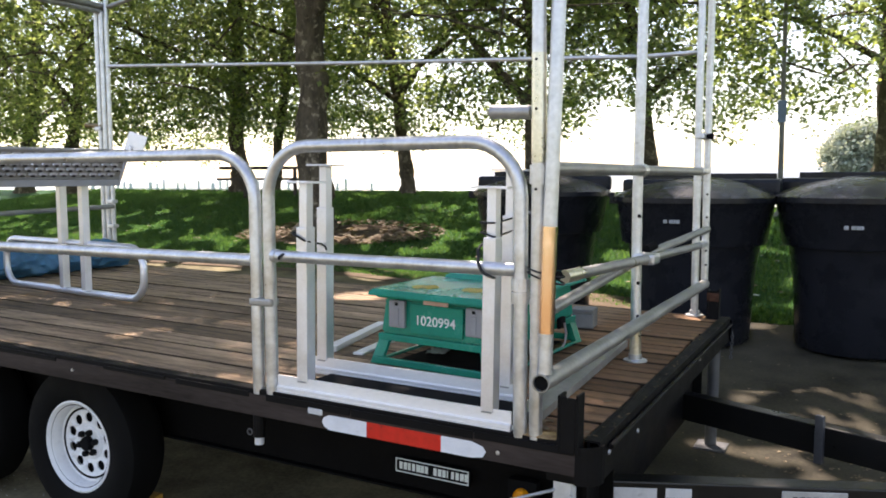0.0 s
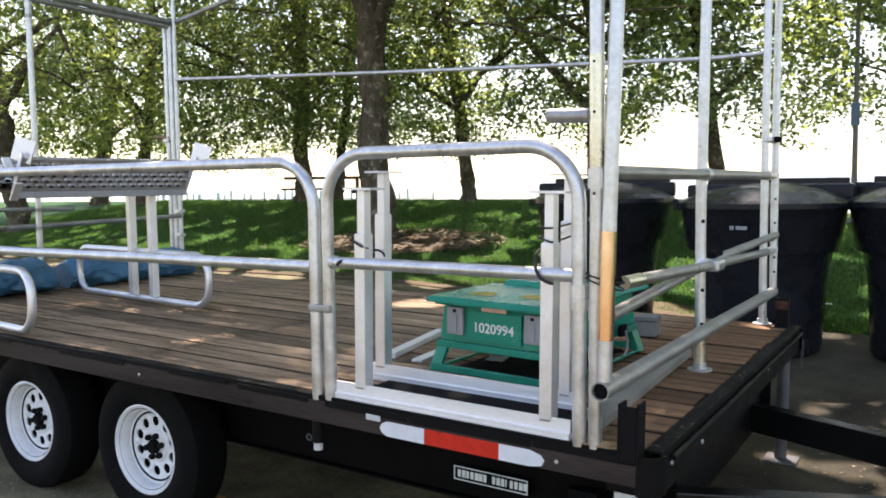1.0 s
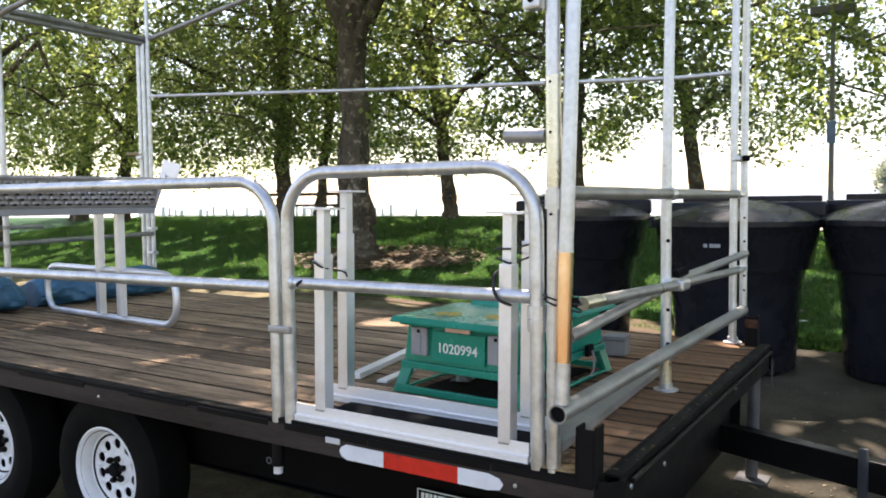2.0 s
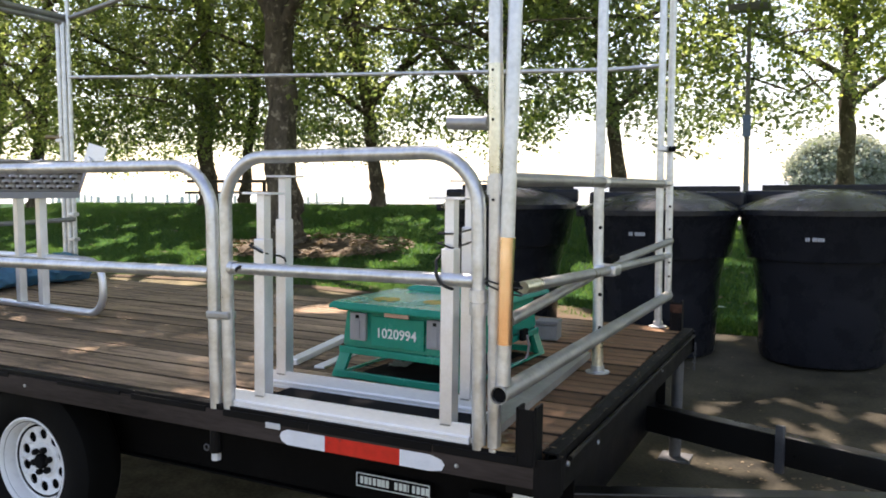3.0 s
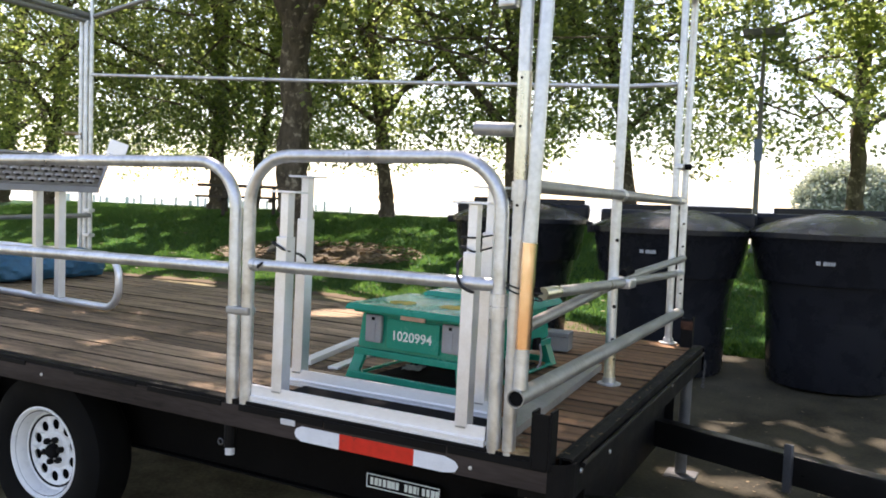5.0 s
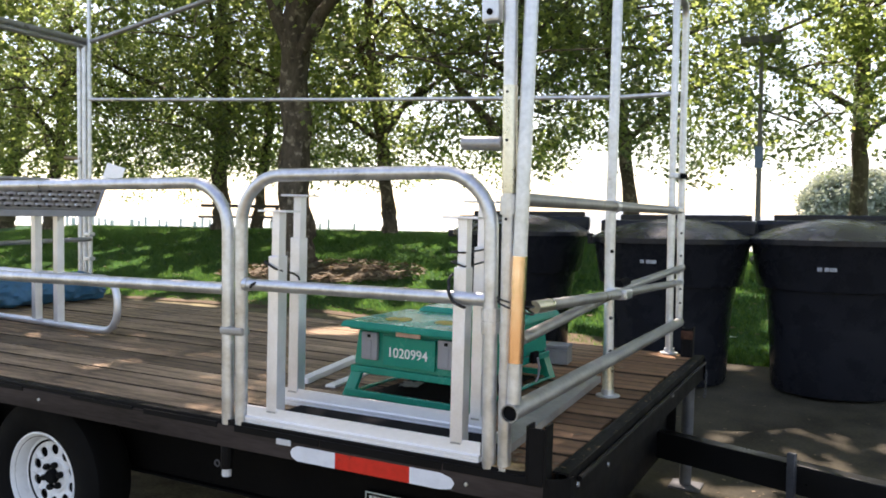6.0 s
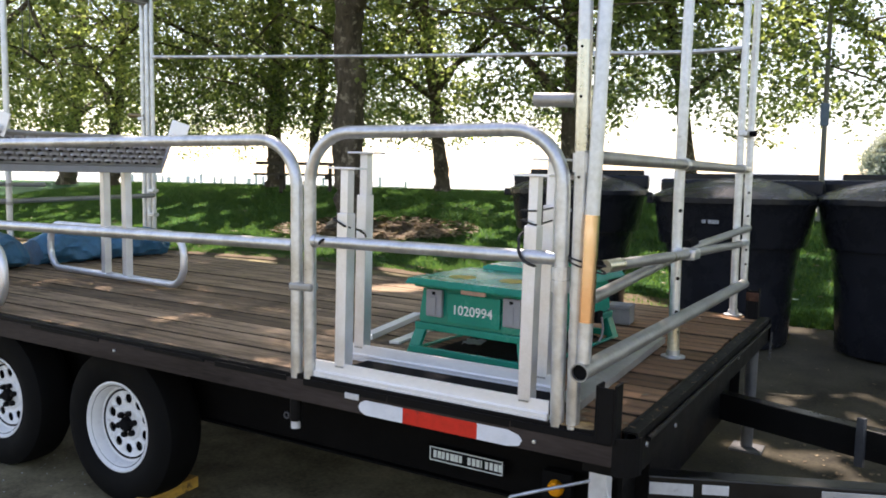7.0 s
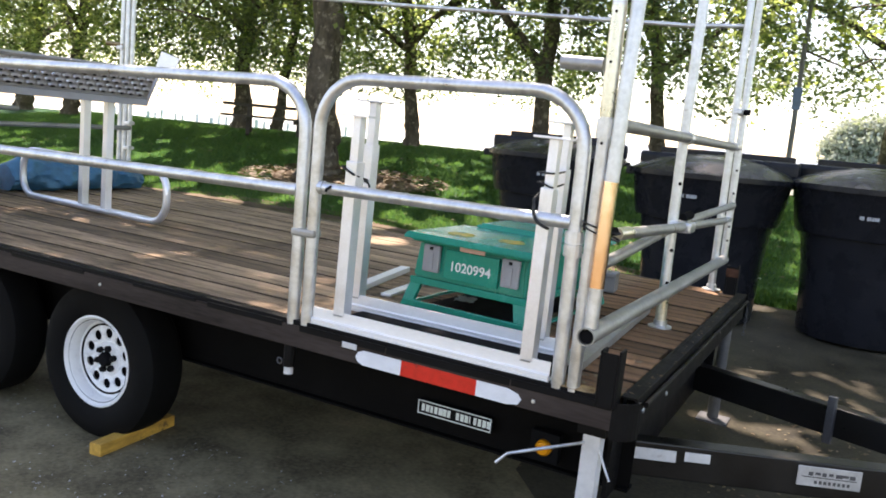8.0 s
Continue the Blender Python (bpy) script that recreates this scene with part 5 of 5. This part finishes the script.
    extra = np.random.default_rng(seed + 70)
    spray = []
    for a, b, many in sprays:
        for k in range(many):
            spray.append(np.array(Vector(a).lerp(Vector(b), float(extra.random()))) + extra.normal(0, 1, 3) * np.array([0.33, 0.33, 0.4]))
    if spray:
        v2, f2 = crown_arrays(extra, spray, per, 0.24, size)
        f = np.concatenate([f, f2 + len(v)])
        v = np.concatenate([v, v2])
    cr = new("crown", fast_mesh("crown", v, f, leaf))
    cr.parent = t
    return t


BIG = "tall broadleaf tree with thick mottled grey trunk"
tree(-7.86, 9.45, 0.28, 14.5, (-0.10, 0.05), 9.2, 3.9, 1, BIG, 195000, 0.125, skirt=0.15,
     forks=([((-0.05, 0, 3.8), 0.15), ((-0.38, -0.1, 4.6), 0.12), ((-0.75, -0.3, 5.6), 0.09), ((-1.6, -0.6, 7.4), 0.04)],
            [((0.0, 0, 3.8), 0.13), ((0.55, -0.1, 4.45), 0.11), ((1.4, -0.2, 5.2), 0.08), ((2.8, -0.5, 6.4), 0.04)],
            # unseen limb, with the spray below, added to shade the deck front
            [((-0.1, 0.05, 6.2), 0.12), ((2.5, -1.9, 6.5), 0.08), ((4.6, -3.6, 6.6), 0.05), ((5.2, -6.2, 6.5), 0.02)]),
     sprays=(((5.05, -4.3, 6.5), (5.15, -6.3, 6.5), 42),))
tree(-14.6, 15.0, 0.20, 13.0, (0.1, 0.0), 5.5, 1.35, 2, "tall broadleaf tree beside a picnic table", 32000)
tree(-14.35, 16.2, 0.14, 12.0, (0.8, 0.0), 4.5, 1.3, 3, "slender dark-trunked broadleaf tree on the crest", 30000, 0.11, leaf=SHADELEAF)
tree(-9.15, 14.9, 0.155, 12.0, (-0.75, 0.0), 5.0, 1.55, 4, "dark-trunked broadleaf tree with low forked limbs", 32000,
     forks=([((-0.35, 0, 2.3), 0.09), ((0.3, 0, 3.1), 0.07), ((1.2, 0, 3.9), 0.045), ((2.1, 0, 4.6), 0.02)],),
     sprays=(((-0.6, -1.9, 4.4), (1.6, -1.9, 4.3), 28), ((0.3, -1.9, 3.4), (1.3, -1.9, 1.9), 16)))
tree(-5.55, 13.9, 0.165, 13.0, (0.05, 0.0), 5.5, 1.75, 5, "broadleaf tree with a long slanting low limb", 32000,
     forks=([((0, 0, 1.9), 0.12), ((-0.9, -0.2, 2.9), 0.09), ((-1.7, -0.4, 4.0), 0.07), ((-2.6, -0.6, 5.2), 0.03)],))
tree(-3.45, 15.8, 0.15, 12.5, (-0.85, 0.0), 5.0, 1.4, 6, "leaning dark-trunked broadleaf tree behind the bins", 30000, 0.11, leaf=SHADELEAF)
tree(0.95, 16.6, 0.165, 13.0, (0.0, 0.0), 5.2, 1.45, 7, "broadleaf tree with leaves coloured dark for shade", 30000, 0.11, leaf=SHADELEAF)
tree(-22.55, 14.2, 0.22, 13.0, (1.0, 0.0), 5.5, 1.3, 8, "tall broadleaf tree on the shaded lawn", 32000)
tree(-20.05, 13.9, 0.19, 13.0, (0.75, 0.0), 5.5, 1.3, 9, "leaning broadleaf tree on the shaded lawn", 32000)
tree(-18.85, 9.3, 0.24, 13.0, (-0.85, 0.0), 5.5, 1.8, 10, "tall broadleaf tree with bright mottled bark", 32000)
tree(6.9, 9.4, 0.2, 14.0, (-0.8, -0.9), 7.8, 3.3, 12, "broadleaf tree with sunlit yellow-green leaves", 135000, skirt=0.2,
     forks=([((-0.5, -0.5, 3.6), 0.10), ((-3.0, 1.4, 4.6), 0.07), ((-5.8, 2.9, 4.6), 0.04), ((-8.2, 3.0, 3.8), 0.012)],),
     sprays=(((-8.6, 3.0, 4.3), (-8.0, 3.0, 2.7), 30), ((-6.5, 3.0, 4.3), (-5.3, 3.0, 3.2), 40), ((-7.7, 3.0, 4.4), (-5.6, 3.0, 4.4), 18)))
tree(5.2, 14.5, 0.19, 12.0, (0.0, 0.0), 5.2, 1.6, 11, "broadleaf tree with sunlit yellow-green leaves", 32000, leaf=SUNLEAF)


# ---- distance ----
def hill(x0, x1, y, h, seed, label):
    bm = bmesh.new()
    n = 60
    rows_ = []
    for j, (dy, f) in enumerate(((0, 0), (30, 0.45), (80, 0.85), (140, 1.0), (260, 0.0))):
        rows_.append([bm.verts.new((x0 + (x1 - x0) * i / n, y + dy, -3 + f * h * math.sin(math.pi * i / n) ** 0.6 * (0.7 + 0.5 * noise.noise(Vector((i * 0.19, dy * 0.01, seed)))))) for i in range(n + 1)])
    for a, b in zip(rows_, rows_[1:]):
        for i in range(n):
            bm.faces.new((a[i], a[i + 1], b[i + 1], b[i]))
    ob = mesh_object("far_hill", bm, HAZE, True)
    return tagged(ob, label, "hill", kind="structure")


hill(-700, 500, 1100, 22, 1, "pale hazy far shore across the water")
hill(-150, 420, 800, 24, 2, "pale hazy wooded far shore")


def far_bush(x, y, r, seed, label):
    """A rounded mass of foliage far off: many small clumps on an uneven body."""
    rng = np.random.default_rng(seed)
    t = thing("far_tree", label, "tree", pose(x, y, -0.3))
    part("trunk", tubem([(0, 0, 0), (0, 0, r)], [r * 0.08, r * 0.05], 8), BARK, t)
    u = rng.normal(0, 1, (900, 3))
    u /= np.linalg.norm(u, axis=1, keepdims=True)
    cl = u * r * rng.uniform(0.55, 1.0, (900, 1)) * np.array([1.15, 1.0, 0.85]) + np.array([0, 0, r * 0.95])
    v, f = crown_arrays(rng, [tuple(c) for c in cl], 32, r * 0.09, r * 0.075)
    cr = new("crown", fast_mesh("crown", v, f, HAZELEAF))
    cr.parent = t
    return t


far_bush(0.6, 66, 3.3, 3, "hazy rounded tree far across the park")
far_bush(7.5, 70, 3.6, 4, "hazy rounded tree far across the park")


def picnic_table(x, y, turn):
    z = ground_z(x, y)
    t = thing("picnic_table", "weathered dark timber picnic table on the lawn", "picnic table", pose(x, y, z - 0.02, 0, 0, turn))
    for k in range(5):
        part("top_plank", boxm(-1.15, 0.95, -0.36 + k * 0.147, -0.36 + k * 0.147 + 0.138, 0.69, 0.76, 0.005), OLDWOOD, t)
    for s_ in (-1, 1):
        part("bench_plank", boxm(-1.15, 0.95, s_ * 0.72 - 0.14, s_ * 0.72 + 0.14, 0.42, 0.475, 0.005), OLDWOOD, t)
    for x_ in (-0.6, 0.6):
        part("cross_beam", boxm(x_ - 0.04, x_ + 0.04, -0.8, 0.8, 0.33, 0.419, 0.005), OLDWOOD, t)
        for s_ in (-1, 1):
            bm = bmesh.new()
            add_box(bm, -0.04, 0.04, -0.05, 0.05, 0, 0.78, 0.005, pose(x_ + 0.081, s_ * 0.55, 0, s_ * 24, 0, 0))
            part("leg", bm, OLDWOOD, t)
    return t


picnic_table(-12.75, 14.0, 37)

# lamp post beyond the bins
lp = thing("lamp_post", "slim haze-greyed lamp post with a boxy head", "lamp post", pose(-0.52, 12.0, ground_z(-0.52, 12.0) - 0.03))
part("pole", tubem([(0, 0, 0), (0, 0, 3.55)], [0.046, 0.032], 12), LAMPGREY, lp, "", True)
part("base", lathem([(0.11, 0), (0.11, 0.05), (0.07, 0.12)], 16), LAMPGREY, lp)
part("head", boxm(-0.32, 0.32, -0.14, 0.14, 3.551, 3.67, 0.02), LAMPGREY, lp)
part("sign_panel", boxm(-0.065, 0.065, -0.062, -0.056, 1.55, 1.9, 0.003), BLUEGREY, lp, "small blue-grey notice panel")

# promenade railing beyond the crest
rail = thing("promenade_railing", "pale metal railing beyond the lawn crest", "railing", pose(0, 0, 0))
rl = [(-37 + k * 0.45, 28.0 + 0.03 * k) for k in range(40)]
for k, (x, y) in enumerate(rl):
    if k % 5 != 3 and k % 7 != 2:
        w_ = 0.035 + 0.05 * (k % 3 == 1)
        part("post", boxm(x - w_, x + w_, y - 0.05, y + 0.05, ground_z(x, y) - 0.02, 1.46 - 0.06 * (k % 4)), PALE, rail)
part("low_rail", tubem([(rl[0][0], rl[0][1], 1.02), (rl[-1][0], rl[-1][1], 1.02)], 0.03, 6), PALE, rail)
# path, dirt and litter
pv, pf = [], []
for i, x in enumerate(np.arange(-1.0, 14.1, 0.6)):
    for y in (12.9, 13.7):
        pv.append((x, y + 0.05 * x, ground_z(x, y + 0.05 * x) + 0.04))
    if i:
        pf.append((2 * i - 2, 2 * i, 2 * i + 1, 2 * i - 1))
tagged(from_arrays("path", pv, pf, CONCRETE), "pale concrete path across the lawn", "path", kind="structure")
dv, df = [], []
for i, x in enumerate(np.arange(-30, -1.0, 0.3)):
    e = edge_y(x)
    wd = 0.42 + 0.18 * noise.noise(Vector((x * 0.9, 5, 0)))
    for y in (e - 0.12, e + wd * 0.5, e + wd):
        dv.append((x, y, ground_z(x, y) + (0.045 if y < e else 0.022)))
    if i:
        for k in (0, 1):
            df.append((3 * i - 3 + k, 3 * i + k, 3 * i + 1 + k, 3 * i - 2 + k))
tagged(from_arrays("dirt_strip", dv, df, DIRT), "bare brown earth along the pavement edge", "earth", kind="structure")
mv, mf = [(-7.35, 9.35, ground_z(-7.35, 9.35) + 0.05)], []
for k in range(40):
    a = 2 * math.pi * k / 40
    q = 1 + 0.35 * noise.noise(Vector((math.cos(a) * 1.7, math.sin(a) * 1.7, 4)))
    x, y = -7.35 + 1.5 * q * math.cos(a), 9.35 + 0.95 * q * math.sin(a)
    mv.append((x, y, ground_z(x, y) + 0.02))
    mf.append((0, 1 + k, 1 + (k + 1) % 40))
tagged(from_arrays("mulch_bed", mv, mf, DIRT), "bare earth and leaf litter round a tree", "earth", kind="structure")


def scatter(name, n, place, size, mat, label, category, seed, flat=0.25):
    rng = np.random.default_rng(seed)
    vs, fs = [], []
    for k in range(n):
        x, y, z = place(rng)
        a, s_ = rng.uniform(0, 6.28), size * rng.uniform(0.5, 1.3)
        d, e = (math.cos(a) * s_, math.sin(a) * s_), (-math.sin(a) * s_ * 0.6, math.cos(a) * s_ * 0.6)
        i = len(vs)
        h = [rng.uniform(0.1, 1) * flat * s_ for _ in range(4)]
        vs += [(x - d[0], y - d[1], z + h[0]), (x + e[0], y + e[1], z + h[1]), (x + d[0], y + d[1], z + h[2]), (x - e[0], y - e[1], z + h[3])]
        fs += [(i, i + 1, i + 2), (i, i + 2, i + 3)]
    return tagged(from_arrays(name, vs, fs, mat), label, category, kind="stuff")


def on_mulch(rng):
    a, q = rng.uniform(0, 6.28), math.sqrt(rng.random())
    x, y = -7.3 + 2.0 * q * math.cos(a), 9.3 + 1.2 * q * math.sin(a)
    return x, y, ground_z(x, y) + 0.05


def on_lawn(rng):
    x = rng.uniform(-20, 4)
    y = rng.uniform(edge_y(x) + 0.3, 14.5)
    return x, y, ground_z(x, y) + 0.04


def on_road(rng):
    x, y = rng.uniform(-4.5, 5), rng.uniform(-1.5, 5.4)
    if rng.random() < 0.55:
        x, y = rng.uniform(0.25, 2.4), rng.uniform(0.5, 2.9)
    return x, y, ground_z(x, y) + 0.037


def on_deck(rng):
    x, y = rng.uniform(-4.6, 0.1), rng.uniform(0.06, 2.4)
    if rng.random() < 0.35:
        x, y = 0.03 + 0.06 * rng.normal(), 0.05 + 0.05 * abs(rng.normal())
    return x, y, deck_z(x) + 0.002


scatter("leaf_litter", 1400, on_mulch, 0.06, FALLEN, "dry tan leaf litter round the trunk", "leaf litter", 1, 0.6)
scatter("leaf_litter", 700, on_lawn, 0.05, FALLEN, "dry leaves scattered over the lawn", "leaf litter", 2)
scatter("leaf_litter", 1700, on_road, 0.014, FALLEN, "small dry leaves scattered over the asphalt", "leaf litter", 3)
def by_wheels(rng):
    x, y = rng.uniform(-5.5, 1.2), rng.uniform(-2.2, 0.4)
    return x, y, ground_z(x, y) + 0.033


def heap(cx, cy, rx, ry, seed, mat, label):
    """A thin uneven crust lying on the deck."""
    bm = bmesh.new()
    mid = bm.verts.new((cx, cy, deck_z(cx) + 0.007))
    ring = []
    for k in range(28):
        a = 2 * math.pi * k / 28
        q = 1 + 0.35 * noise.noise(Vector((math.cos(a) * 2.2, math.sin(a) * 2.2, seed)))
        ring.append([bm.verts.new((cx + f * rx * q * math.cos(a), cy + f * ry * q * math.sin(a), deck_z(cx) + h)) for f, h in ((0.55, 0.0055), (1.0, 0.0008))])
    for k in range(28):
        a, b = ring[k], ring[(k + 1) % 28]
        bm.faces.new((mid, a[0], b[0]))
        bm.faces.new((a[0], a[1], b[1], b[0]))
    return tagged(mesh_object("debris", bm, mat, True), label, "debris")


heap(0.02, 0.012, 0.075, 0.036, 3, TANCRUST, "tan rusty crust round the foot of the post")
scatter("grit", 2600, by_wheels, 0.006, CONCRETE, "fine pale grit on the asphalt", "grit", 6, 0.8)
def on_front_ledge(rng):
    x, y = rng.uniform(0.145, 0.188), rng.uniform(0.05, 2.4)
    return x, y, DECK + 0.0125 - SLOPE * x


scatter("leaf_litter", 46, on_front_ledge, 0.008, FALLEN, "tiny dry leaf scraps along the front beam", "leaf litter", 9)
scatter("leaf_litter", 110, on_deck, 0.018, FALLEN, "a few dry leaf scraps on deck boards", "leaf litter", 4)

rng = np.random.default_rng(77)
n = 300000
bx = rng.uniform(-21, 4, n)
by = np.array([edge_y(float(x)) for x in bx]) + 0.1 + rng.random(n) ** 1.3 * 9.3
keep = (by < 16) & (((bx + 7.35) / 1.5) ** 2 + ((by - 9.35) / 0.95) ** 2 > 1) & ~((bx > -1.1) & (abs(by - 13.3 - 0.05 * bx) < 0.42))
bx, by = bx[keep], by[keep]
bz = np.interp(by, LY, LZ)
n = len(bx)
a = rng.uniform(0, 6.28, n)
hgt = rng.uniform(0.03, 0.07, n)
lean_x, lean_y = rng.normal(0, 0.03, n), rng.normal(0, 0.03, n)
wd = 0.010
v = np.stack([np.stack([bx - wd * np.cos(a), by - wd * np.sin(a), bz], 1), np.stack([bx + wd * np.cos(a), by + wd * np.sin(a), bz], 1),
              np.stack([bx + lean_x, by + lean_y, bz + hgt], 1)], 1).reshape(-1, 3)
grass = new("grass", fast_mesh("grass", v, np.arange(3 * n).reshape(-1, 3), GRASS))
tagged(grass, "short green grass blades on the lawn", "grass", kind="stuff")
